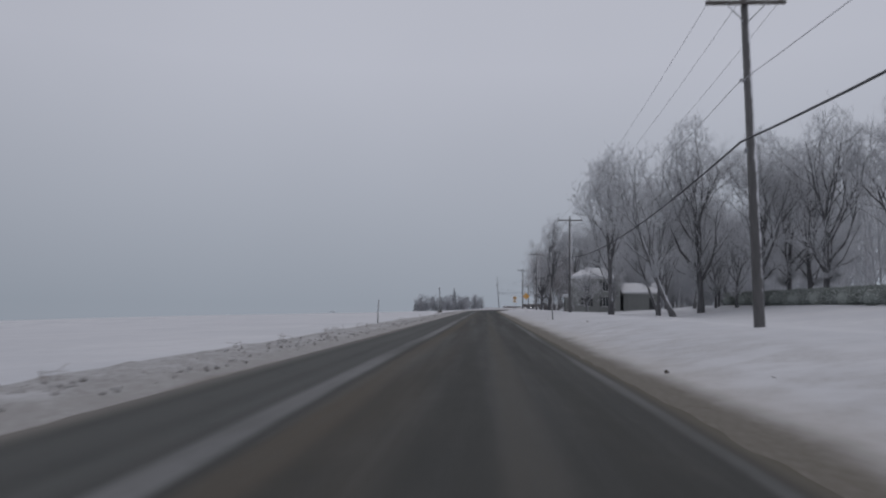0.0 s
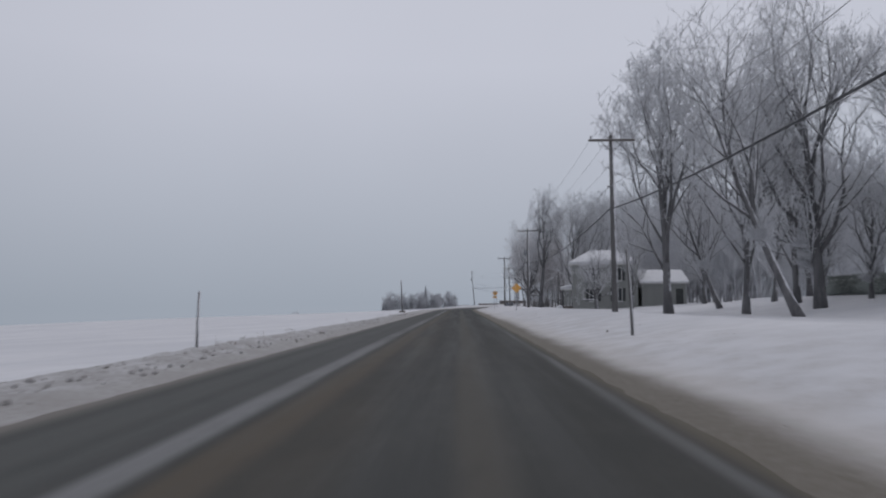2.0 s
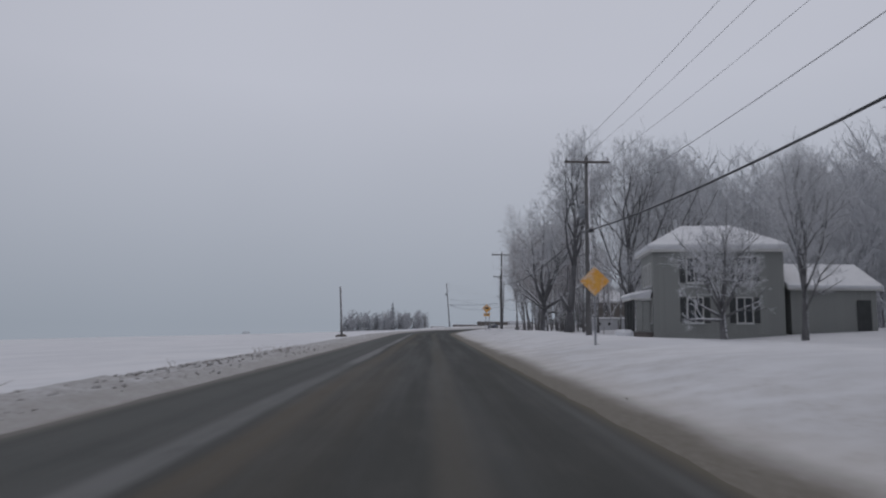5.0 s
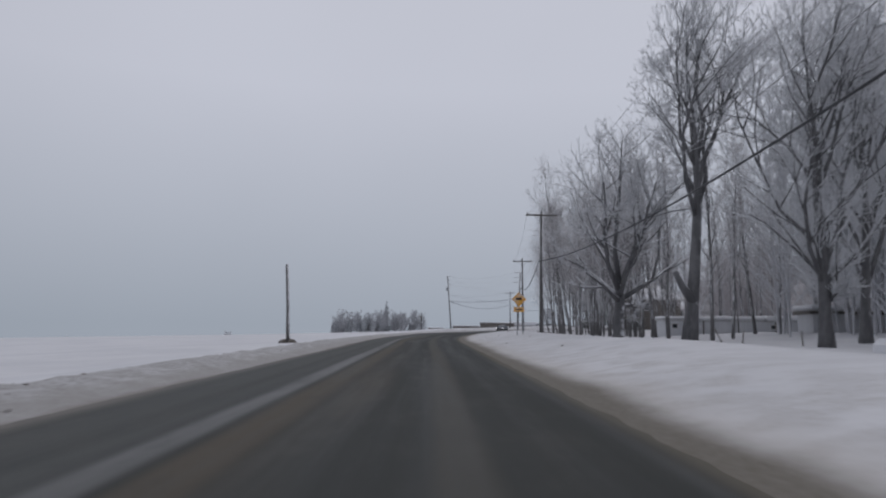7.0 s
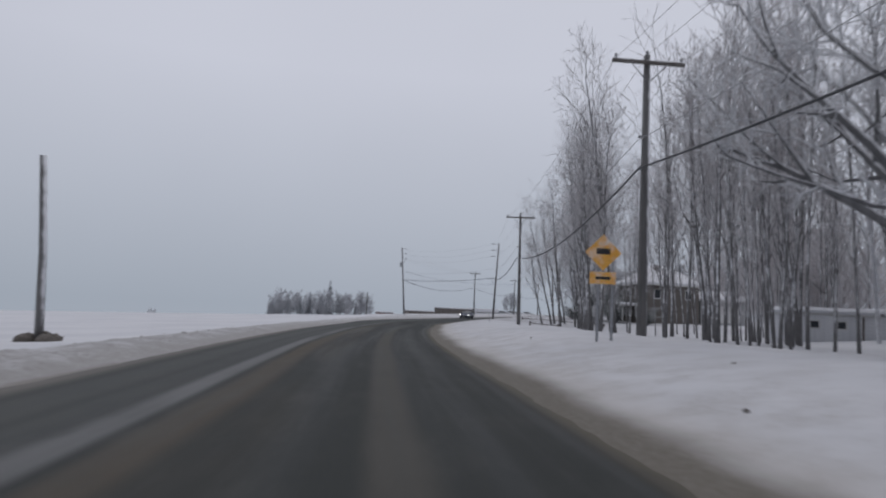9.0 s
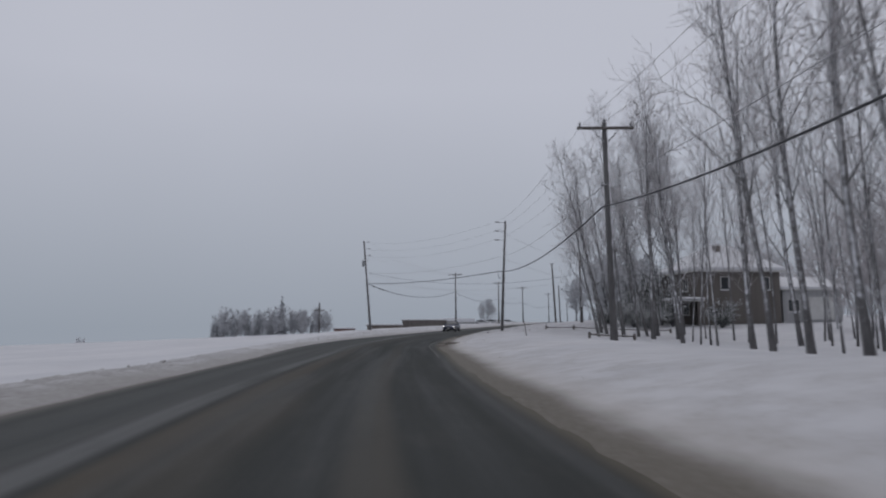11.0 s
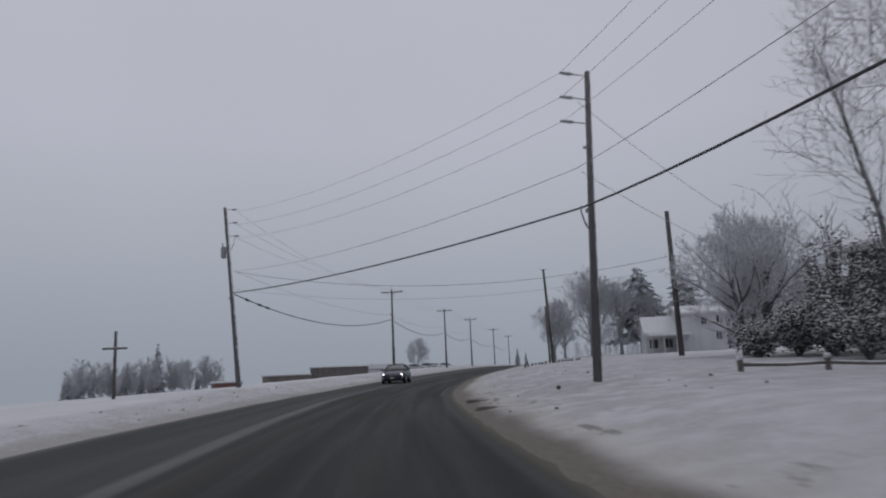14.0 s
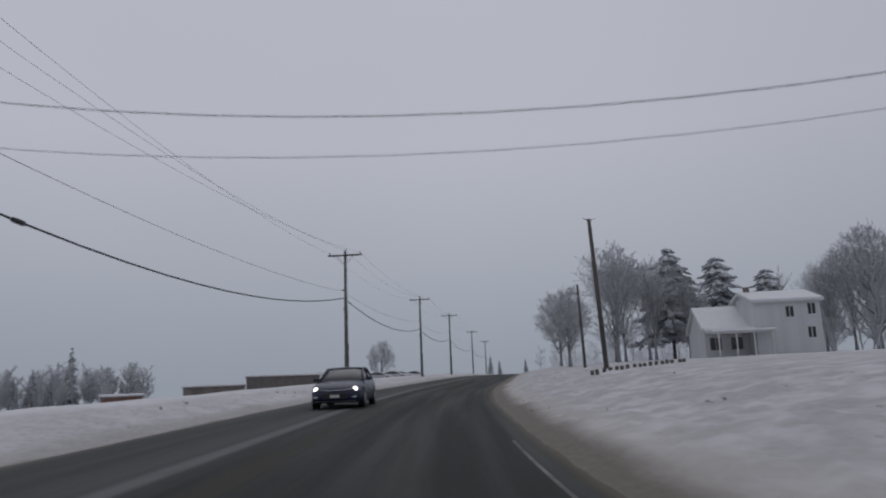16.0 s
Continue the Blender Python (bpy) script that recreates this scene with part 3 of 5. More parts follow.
def tree(name, seed, x, y, label, category, mats, rz=0.0, group="", **kw):
    e = thing(name, on(x, y, 0.0, rz), label, category, group)
    wood, fine = tree_mesh(seed, **kw)
    wood.make("trunk", mats[0], e)
    fine.make("crown", mats[1], e, "fine frosted twigs")
    return e


def plant(src, x, y, s=1.0, rz=0.0, sz=None, tilt=0.0):
    """A copy of a tree, spun by rz and leaning over towards -x by tilt degrees."""
    ob = copy_thing(src, on(x, y, 0.05) @ Matrix.Rotation(radians(-tilt), 4, "Y") @ Matrix.Rotation(radians(rz), 4, "Z"))
    ob.scale = (s, s, sz or s)
    return ob


LAWN = "frosted maples on the snowy lawn"
maple_lab = "tall bare maple tree with snow-dusted limbs on the snowy lawn"
maple_a = tree("maple_tree", 11, 13.8, 77.7, maple_lab, "tree", (M_bark_snowy, M_twig), 40, LAWN,
               height=18.5, spread=0.66, r0=0.29, fork=0.22, limbs=13, kids=(9, 8, 6), twig_r=0.012, crown=(4.2, 0.62, 0.42))
maple_b = tree("maple_tree", 23, 18.65, 69.5, "leaning bare maple with a crooked trunk on the lawn", "tree", (M_bark_snowy, M_twig), 180, LAWN,
               height=18.0, spread=0.58, r0=0.27, fork=0.35, limbs=9, lean=0.38, kids=(9, 8, 6), twig_r=0.012, crown=(4.3, 0.64, 0.40))
maple_c = tree("maple_tree", 37, 23.5, 77.1, maple_lab, "tree", (M_bark, M_twig), 10, LAWN,
               height=22.0, spread=0.70, r0=0.36, fork=0.14, limbs=14, kids=(9, 8, 6), twig_r=0.012, crown=(5.4, 0.60, 0.44))
plant(maple_a, 19.06, 78.1, 0.86, 150)
plant(maple_c, 33.0, 77.0, 0.8, 95)
plant(maple_c, 32.7, 67.7, 0.88, 210)
plant(maple_a, 37.5, 62.5, 1.0, 300)
plant(maple_b, 27.0, 92.0, 0.8, 60)
plant(maple_a, 29.95, 118.1, 0.85, 75)
plant(maple_c, 33.0, 98.0, 0.7, 330)
plant(maple_c, 28.5, 73.0, 0.85, 140)
plant(maple_a, 26.0, 85.5, 0.92, 20)
plant(maple_c, 37.5, 82.0, 0.85, 280)
plant(maple_b, 22.5, 92.0, 0.85, 200)
for x, y, s, r in ((27.6, 85.0, 0.40, 30), (28.2, 79.5, 0.44, 120), (28.8, 87.5, 0.36, 260)):
    tagged(plant(maple_c, x, y, s, r), label="small forked bare tree before the low hedge")
house_lab = "bare tree with a forked trunk in front of the sage house"
tagged(plant(maple_a, 21.2, 118.5, 0.62, 200), label=house_lab)

oak_e = tree("oak_tree", 51, 12.1, 155.9, "broad bare oak with low snow-laden limbs beside the road", "tree", (M_bark_snowy, M_twig), 0, "",
             height=14.0, spread=1.42, r0=0.40, fork=0.66, limbs=11, kids=(9, 9, 8), twig_r=0.012, rise=0.075, stout=0.62, first_kid=0.34, bole=0.27, reach=1.65, crown=(5.4, 0.50, 0.54))
tagged(plant(oak_e, 17.0, 119.6, 0.56, 140), label=house_lab)
elm_f = tree("elm_tree", 71, 12.7, 145.0, "tall bare elm with a thick snow-plastered trunk", "tree", (M_bark, M_twig), 0, "",
             height=20.5, spread=0.62, r0=0.36, fork=0.47, limbs=12, kids=(9, 8, 6), twig_r=0.012, lean=0.15, first_kid=0.38, crown=(3.7, 0.60, 0.45))
stub = Tubes()
stub.add([(0.25, 0, 2.0), (-0.25, -0.05, 2.7), (-0.62, -0.08, 3.5)], [0.24, 0.2, 0.17], 9)
stub.make("broken_limb", M_bark, elm_f, "broken dark limb stub")
plant(maple_c, 17.8, 141.8, 0.84, 250)
plant(maple_a, 22.8, 147.0, 1.02, 110)

ASP = "aspens of the roadside wood"
asp_lab = "slender bare aspen with a pale trunk in the roadside wood"
aspens = []
for k, (h, r) in enumerate(((16.5, 0.135), (15.0, 0.12), (17.0, 0.15), (14.5, 0.11))):
    a = tree("aspen_tree", 100 + k, 40 + 3 * k, 200 + 5 * k, asp_lab, "tree", (M_aspen, M_aspen_twig), 0, ASP,
             height=h, spread=0.75, r0=r, fork=0.28, limbs=15, aspen=True, depth=3, kids=(8, 5), twig_r=0.012, lean=0.03 * (k - 1.5), trunk_up=0.0)
    aspens.append(a)
# The edge of the wood: place and lean in degrees towards the road.
edge = [(22.1, 228.8, 10, 0.9), (23.8, 230.2, 7, 0.95), (20.2, 222.6, 10, 0.8), (23.7, 225.1, 9, 1.05), (26.2, 226.9, 4, 1.12),
        (18.4, 219.6, 11, 0.68), (20.8, 221.0, 9, 0.95), (25.8, 229.8, 10, 0.9), (24.4, 233.7, 10, 0.72), (29.0, 228.0, 5, 1.12), (22.8, 220.5, 4, 1.12), (27.0, 224.8, 4, 1.15),
        (16.0, 195.9, 4, 0.95), (15.5, 193.1, 2, 1.0), (14.5, 189.3, 3, 0.95), (14.0, 186.8, 5, 0.9), (12.6, 182.9, 6, 0.85), 
        (14.5, 183.8, 5, 0.9), (13.5, 181.5, 3, 1.0), (11.8, 178.5, 2, 0.9), (21.5, 213.5, 5, 0.9), (25.6, 222.3, 6, 1.1), (17.9, 200.2, 5, 0.9),
        (13.4, 168.5, 0, 0.85), (14.6, 172.0, 2, 0.8), (15.8, 178.5, 2, 0.8), (17.9, 155.1, 2, 0.95), (22.0, 161.6, 0, 1.0), (18.6, 165.5, 1, 0.95), (17.2, 169.8, -1, 0.9),
        (20.4, 174.2, 3, 0.95), (19.3, 181.7, 2, 1.0), (22.4, 186.9, 3, 1.0), (24.6, 200.7, 3, 1.0), (25.5, 207.8, 4, 1.0), (24.8, 225.8, 8, 0.9)]
rng = random.Random(5)
for k, (x, y, tilt, tall) in enumerate(edge):
    plant(aspens[k % 4], x, y, (0.45 + 0.5 * tall) * (0.85 + 0.2 * rng.random()), rng.random() * 360, tall * (0.95 + 0.1 * rng.random()), tilt)
for k in range(7):
    y = 160 + 66 * rng.random()
    x = float(lane_x(y)) + 22 + 14 * rng.random()
    plant(aspens[k % 4], x, y, 0.75 + 0.35 * rng.random(), rng.random() * 360, None, 6 * rng.random())

# The wood behind the lawns and houses, too deep to count.
def wood_mass(name, seed, spots, label, twig, trunk_r, hs, mat=None, boughs=22, low=0.07, sprigs=8):
    rg = random.Random(seed)
    e = thing(name, pose(0, 0, 0), label, "woodland", kind="stuff")
    stems, tw = Tubes(), Tubes()
    for x, y in spots:
        h = hs[0] + (hs[1] - hs[0]) * rg.random()
        z = gz(x, y) - 0.2
        top = Vector((x + rg.gauss(0, 0.6), y + rg.gauss(0, 0.6), z + h * 0.85))
        base = Vector((x, y, z))
        mid = base.lerp(top, 0.5) + Vector((rg.gauss(0, 0.25), rg.gauss(0, 0.25), 0))
        stems.add([base, mid, top], [trunk_r, trunk_r * 0.7, trunk_r * 0.25], 4, cap=False)
        for k in range(boughs):
            t = low + (1 - low) * (k + rg.random()) / boughs
            p = base.lerp(top, t)
            a = rg.random() * 6.283
            ln = h * (0.12 + 0.20 * (1.15 - t)) * (0.7 + 0.6 * rg.random())
            d = Vector((math.cos(a) * 0.75, math.sin(a) * 0.75, 0.8)).normalized()
            q = p + d * ln
            tw.add([p, p.lerp(q, 0.5) + Vector((0, 0, 0.06 * ln)), q], [0.05, 0.035, 0.015], 3, cap=False)
            for j in range(sprigs):
                s = p.lerp(q, 0.2 + 0.8 * (j + rg.random()) / sprigs)
                dd = (d + Vector((rg.gauss(0, 0.55), rg.gauss(0, 0.55), rg.gauss(0.1, 0.45)))).normalized()
                tw.add([s, s + dd * ln * 0.42], [twig, twig * 0.5], 3, cap=False)
    # Stems and default twigs carry distance haze in their base colours.
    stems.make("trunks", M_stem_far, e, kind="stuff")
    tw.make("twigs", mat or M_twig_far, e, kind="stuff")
    return e


rng = random.Random(77)
sp = []
for _ in range(250):
    y = 58 + 125 * rng.random()
    x = 41 + 26 * rng.random() ** 1.3 + 0.08 * max(0, 120 - y)
    sp.append((x, y))
for _ in range(100):
    sp.append((33 + 27 * rng.random(), 140 + 34 * rng.random()))
for _ in range(26):
    sp.append((24 + 9 * rng.random(), 152 + 22 * rng.random()))
for _ in range(40):
    sp.append((40 + 30 * rng.random(), 30 + 40 * rng.random()))
wood_mass("background_wood", 3, sp, "dense grey wood of frosted bare trees paled with painted haze behind the lawns", 0.022, 0.10, (16, 22))
sp = [(44 + 16 * rng.random() + 0.05 * max(0, 120 - y), y) for y in (58 + 115 * rng.random() for _ in range(90))]
wood_mass("undergrowth", 6, sp, "tangled grey undergrowth at the wood's edge", 0.016, 0.04, (2.0, 4.5), M_twig, 12)

sp = [(58 + 34 * rng.random(), 254 + 20 * rng.random()) for _ in range(40)] + [(42 + 12 * rng.random(), 211 + 17 * rng.random()) for _ in range(46)] + [(46 + 16 * rng.random(), 186 + 30 * rng.random()) for _ in range(26)]
wood_mass("aspen_wood", 9, sp, "grey-brown wood of bare aspens behind the houses", 0.018, 0.09, (12, 16), M_aspen_twig)

SAP = "slender saplings among the aspens"
saplings = []
for k in range(3):
    a = tree("sapling_tree", 400 + k, 22 + 4 * k, 200 + 6 * k, "slender grey sapling among the aspens", "tree", (M_aspen, M_aspen_twig), 0, SAP,
             height=11.5 + 1.5 * k, spread=0.7, r0=0.055, fork=0.25, limbs=17, aspen=True, depth=2, bare=2, kids=(6,), twig_r=0.012, lean=0.04 * (k - 1), trunk_up=0.0)
    saplings.append(a)
for k in range(15):
    plant(saplings[k % 3], 21 + 15 * rng.random(), 197 + 25 * rng.random(), 0.85 + 0.3 * rng.random(), rng.random() * 360, None, 4 * rng.random())

for k in range(56):
    if k >= 44:
        x, y = 20 + 7 * rng.random(), 180 + 16 * rng.random()
    elif k < 26:
        x, y = 12.5 + 6 * rng.random(), 164 + 12 * rng.random()
    else:
        y = 168 + 40 * rng.random()
        x = float(lane_x(y)) + 23 + 20 * rng.random()
    plant(saplings[k % 3], x, y, 0.9 + 0.35 * rng.random(), rng.random() * 360, None, 3 * rng.random())

# Low clipped hedge along the back of the lawn: a rounded core bristling with short sprays.
hedge = thing("hedge", pose(0, 0, 0), "long low evergreen hedge paled by painted haze behind the lawn", "hedge", kind="stuff")
core, sprays = Tubes(), Tubes()
hp = [(30.6 + 0.15 * math.sin(k * 1.3), 46 + k * 1.0) for k in range(45)]
core.add([(x, y, gz(x, y) + 0.65) for x, y in hp], [0.66 + 0.06 * math.sin(k * 2.1) for k in range(45)], 12)
rg = random.Random(61)
for k in range(7400):
    y = 45.5 + 45 * rg.random()
    a = math.pi * (rg.random() * 1.5 - 0.25)
    r = 0.62 + 0.1 * rg.random()
    p = Vector((30.6 + 0.9 * r * math.cos(a), y, gz(30.6, y) + 0.68 + 1.05 * r * math.sin(a)))
    d = Vector((math.cos(a) + rg.gauss(0, 0.4), rg.gauss(0, 0.5), math.sin(a) + 0.4 + rg.gauss(0, 0.4))).normalized() * (0.15 + 0.15 * rg.random())
    sprays.add([p, p + d * 0.5, p + d], [0.03, 0.06, 0.01], 3, cap=False)
core.make("core", M_hedge, hedge, kind="stuff")
sprays.make("sprays", M_hedge, hedge, kind="stuff")


# ---- utility poles and lines ----
POLES = "utility poles along the road"


def insulator(parent, x, y, z, tilt=None):
    t = Tubes()
    if tilt is None:
        t.add([(x, y, z), (x, y, z + 0.06), (x, y, z + 0.07), (x, y, z + 0.13), (x, y, z + 0.17)], [0.025, 0.03, 0.06, 0.055, 0.03], 8)
    else:
        a, b = Vector((x, y, z)), Vector((x, y, z)) + Vector(tilt)
        t.add([a, a.lerp(b, 0.5), a.lerp(b, 0.55), a.lerp(b, 0.9), b], [0.022, 0.022, 0.06, 0.055, 0.03], 8)
    t.make("insulator", M_glass_ins, parent)


def utility_pole(x, y, base, top, arm=0.0, rz=0.0, label="weathered wooden utility pole with a crossarm beside the road", dark=False, lean=(0, 0), r=0.15, tank=False, side=False):
    e = thing("utility_pole", pose(x, y, base, 0, 0, rz), label, "utility pole", POLES)
    h = top - base
    s = Tubes().add([(0, 0, -0.4), (lean[0] * 0.5, lean[1] * 0.5, h * 0.5), (lean[0], lean[1], h)], [r * 1.1, r * 0.92, r * 0.72], 12)
    s.make("shaft", M_pole_dark if dark else M_pole, e)
    if arm:
        z = h - 0.28
        ax = lean[0]
        part("crossarm", boxed(ax - arm / 2, ax + arm / 2, -0.19, -0.08, z - 0.06, z + 0.06, 0.008), M_arm, e)
        for sx in (-1, 1):
            Tubes().add([(ax + sx * 0.62, -0.2, z - 0.05), (ax + sx * 0.06, -0.14, z - 0.62)], [0.018, 0.018], 5).make("brace", M_steel, e)
            insulator(e, ax + sx * (arm / 2 - 0.12), -0.135, z + 0.06)
        insulator(e, ax, lean[1], h)
    def off(z):
        """Where the leaning shaft stands at a height."""
        return lean[0] * z / h, lean[1] * z / h
    if side:
        for k in range(3):
            z = h - 0.15 - 0.86 * k
            insulator(e, off(z)[0] + side * 0.10, off(z)[1], z, (side * (0.62 if side > 0 else 0.95), 0, 0.04))
    if tank:
        zt = h - 3.3
        ox, oy = off(zt + 0.4)
        Tubes().add([(ox - 0.31, oy - 0.05, zt), (ox - 0.31, oy - 0.05, zt + 0.02), (ox - 0.31, oy - 0.05, zt + 0.68), (ox - 0.31, oy - 0.05, zt + 0.72)], [0.13, 0.165, 0.165, 0.14], 14).make("transformer", M_tank, e, "grey steel pole transformer")
        Tubes().add([(ox - 0.36, oy - 0.05, zt + 0.70), (ox - 0.38, oy - 0.05, zt + 1.0)], [0.05, 0.03], 8).make("bushing", M_glass_ins, e)
        part("bracket", boxed(ox - 0.2, ox, oy - 0.1, oy, zt + 0.3, zt + 0.4), M_steel, e)
        Tubes().add([(ox + 0.1, oy, zt + 0.5), (ox + 0.22, oy - 0.05, zt + 0.75), (ox + 0.36, oy - 0.05, zt + 1.0), (ox + 0.30, oy - 0.05, zt + 1.2), (ox + 0.45, oy - 0.05, zt + 1.3)], [0.02] * 5, 5).make("fuse_cutout", M_glass_ins, e)
    # Lower fittings: a spool for the neutral wire and a clamp for the cable.
    Tubes().add([(off(h - 2.75)[0] - 0.10, off(h - 2.75)[1] - 0.05, h - 2.75), (off(h - 2.75)[0] - 0.27, off(h - 2.75)[1] - 0.1, h - 2.75)], [0.05, 0.05], 8).make("spool", M_glass_ins, e)
    part("cable_clamp", boxed(off(6.15 - base)[0] - 0.2, off(6.15 - base)[0] - 0.1, off(6.15 - base)[1] - 0.06, off(6.15 - base)[1] + 0.06, 6.15 - base - 0.07, 6.15 - base + 0.07, 0.01), M_steel, e)
    return e


tall = "tall wooden utility pole with three side insulators at the bend"
utility_pole(8.05, 18.9, 0.70, 11.1, 2.44, lean=(-0.26, 0.0))
utility_pole(8.0, 67.3, 0.76, 10.12, 2.44)
utility_pole(8.08, 115.2, 0.70, 10.2, 2.44, label="weathered wooden utility pole carrying a grey transformer", tank=True)
utility_pole(8.25, 163.2, 0.62, 9.92, 2.44)
utility_pole(11.84, 200.6, 0.55, 9.85, 2.44, rz=-8, lean=(-0.15, 0.0))
utility_pole(15.73, 237.8, 0.72, 11.05, side=-1, label=tall, lean=(0.5, 0.0), r=0.135)
utility_pole(4.6, 264.2, 0.80, 12.0, side=1, label="leaning wooden corner pole with a grey transformer", tank=True, lean=(-0.92, -0.6), r=0.15)
utility_pole(21.0, 295.5, 1.15, 10.25, 2.44, rz=-24)
utility_pole(36.0, 327.0, 1.45, 10.7, 2.44, rz=-25)
utility_pole(47.5, 349.5, 1.75, 10.8, 2.44, rz=-25)
utility_pole(67.0, 391.0, 1.8, 11.0, 2.44, rz=-25)
utility_pole(87.0, 433.0, 1.8, 11.0, 2.44, rz=-25)
bare = "dark bare wooden pole standing in the snow"
for x, y, b, tp, ln, rr in ((28.85, 252.6, 1.75, 9.75, (-0.1, 0), 0.15), (36.7, 287.6, 1.55, 11.4, (-0.5, 0), 0.15), (40.5, 297.0, 1.6, 8.2, (-0.2, 0), 0.11)):
    e = thing("wooden_pole", pose(x, y, b), bare, "pole", POLES)
    h = tp - b
    Tubes().add([(0, 0, -0.4), (ln[0] * 0.5, 0, h / 2), (ln[0], 0, h)], [rr * 1.1, rr, rr * 0.8], 10).make("shaft", M_pole_dark, e)
    if h > 9:
        for sx in (-1, 1):
            Tubes().add([(ln[0], 0, h - 0.12), (ln[0] + sx * 0.45, 0, h + 0.05)], [0.03, 0.025], 6).make("bracket", M_arm, e)
e = thing("wooden_pole", on(-11.2, 166.0), "short grey wooden pole in a heap of dark earth", "pole", POLES)
Tubes().add([(0, 0, -0.4), (-0.06, -0.2, 3), (-0.2, -0.5, 6.15)], [0.15, 0.13, 0.11], 10).make("shaft", M_pole, e)
heap = Tubes()
rg = random.Random(8)
for k in range(16):
    a, d = rg.random() * 6.28, 0.75 * rg.random()
    p = Vector((math.cos(a) * d, math.sin(a) * d, -0.1))
    heap.add([p, p + Vector((rg.gauss(0, 0.1), rg.gauss(0, 0.1), 0.25)), p + Vector((0, 0, 0.5 - 0.3 * d))], [0.26, 0.22, 0.05], 6)
heap.make("earth_heap", M_dirt, e, "dark earth and stubble round the foot")
e = thing("wooden_pole", on(-1.8, 259.0), "short wooden pole with a small snowy crosspiece", "pole", POLES)
Tubes().add([(0, 0, -0.3), (0, 0, 3.7)], [0.09, 0.075], 8).make("shaft", M_pole_dark, e)
part("crosspiece", boxed(-0.62, 0.62, -0.14, -0.06, 2.72, 2.84, 0.01), M_arm, e)


def span(a, b, sag, n=14):
    a, b = Vector(a), Vector(b)
    return [a.lerp(b, i / n) - Vector((0, 0, 4 * sag * (i / n) * (1 - i / n))) for i in range(n + 1)]


def line(name, stops, sags, r, material, label, sides=5):
    pts = []
    for k in range(len(stops) - 1):
        s = span(stops[k], stops[k + 1], sags[k] if isinstance(sags, (list, tuple)) else sags)
        pts += s if not pts else s[1:]
    t = Tubes().add(pts, [r] * len(pts), sides)
    return tagged(t.make(name, material), label=label, category="overhead line")


P = [(7.2, -28, 10.2), (7.8, 18.9, 11.0), (8.0, 67.3, 10.0), (7.95, 115.3, 10.1), (8.25, 163.2, 9.8), (11.70, 200.6, 9.73)]
F0, G0 = (15.2, 237.8, 11.0), (4.15, 263.6, 11.8)
after = [(21.0, 295.5, 10.2), (36.0, 327.0, 10.65), (47.5, 349.5, 10.75), (67, 391, 10.9), (87, 433, 10.9)]
wire_lab = "thin bare conductor strung between the utility poles"
for k, dx in enumerate((-1.1, 0.0, 1.1)):
    up = 0.14 if dx == 0 else -0.08
    st = [(x + dx, y, z + up) for x, y, z in P] + [(F0[0], F0[1], F0[2] - 0.06 - 0.86 * k), (G0[0] + 0.25, G0[1], G0[2] - 0.06 - 0.86 * k)]
    st += [(x + dx * 0.91, y - dx * 0.42, z + up) for x, y, z in after]
    line("overhead_wire", st, 0.75, 0.008, M_wire, wire_lab)
st = [(x - 0.28, y, z - 2.75) for x, y, z in P] + [(15.5, 237.7, 7.55), (4.3, 264.0, 7.9)] + [(x - 0.25, y, z - 2.8) for x, y, z in after]
line("overhead_wire", st, 0.6, 0.012, M_wire, "thin neutral wire below the crossarms")
st = [(x - 0.2, y, 6.43 if y < 30 else 6.15) for x, y, z in P] + [(15.55, 237.65, 6.2), (4.12, 264.0, 6.5), (20.8, 295.3, 6.9), (35.8, 326.8, 6.9), (47.3, 349.3, 6.9), (66.8, 391, 6.9), (86.8, 433, 6.9)]
line("telephone_cable", st, [0.9, 0.9, 0.9, 0.9, 1.0, 0.8, 0.35, 1.3, 1.0, 0.8, 0.9, 0.9], 0.034, M_cable, "thick black telephone cable slung between the poles", 7)
s = span((4.12, 264.0, 6.5), (20.8, 295.3, 6.9), 1.3, 60)
for i in (3, 6, 8):
    tagged(Tubes().add([s[i], s[i].lerp(s[i + 1], 0.2), s[i].lerp(s[i + 1], 0.8), s[i + 1]], [0.04, 0.085, 0.085, 0.04], 8).make("splice_case", M_cable),
           label="black splice case on the telephone cable", category="cable joint")
s = span((7.75, 115.3, 6.15), (8.05, 163.2, 6.15), 0.9, 40)
tagged(Tubes().add([(7.75, 112.6, 5.95), (7.75, 112.7, 5.93), (7.75, 113.4, 6.0), (7.75, 113.5, 6.02)], [0.05, 0.12, 0.12, 0.05], 8).make("splice_case", M_cable),
       label="black splice case beside the transformer pole", category="cable joint")
for z0, z1, sg, r, mat in ((7.85, 7.1, 1.3, 0.012, M_cable), (6.75, 6.45, 1.2, 0.009, M_wire)):
    line("service_wire", [(4.4, 263.9, z0), (28.75, 252.6, z1)], sg, r, mat, "service wire crossing the road to a bare pole")
for z0, z1 in ((10.0, 5.6), (7.5, 4.6)):
    line("service_wire", [(15.8, 237.9, z0), (33.0, 246.0, z1)], 0.5, 0.010, M_wire, "service wire running to the house behind the trees")
loop = [(15.45, 237.5, 6.2), (15.3, 237.2, 5.95), (15.35, 237.1, 5.6), (15.55, 237.3, 5.45), (15.65, 237.6, 5.6)]
tagged(Tubes().add(loop, [0.025] * 5, 6).make("cable_loop", M_cable), label="slack loop of black cable hanging at the pole", category="overhead line")


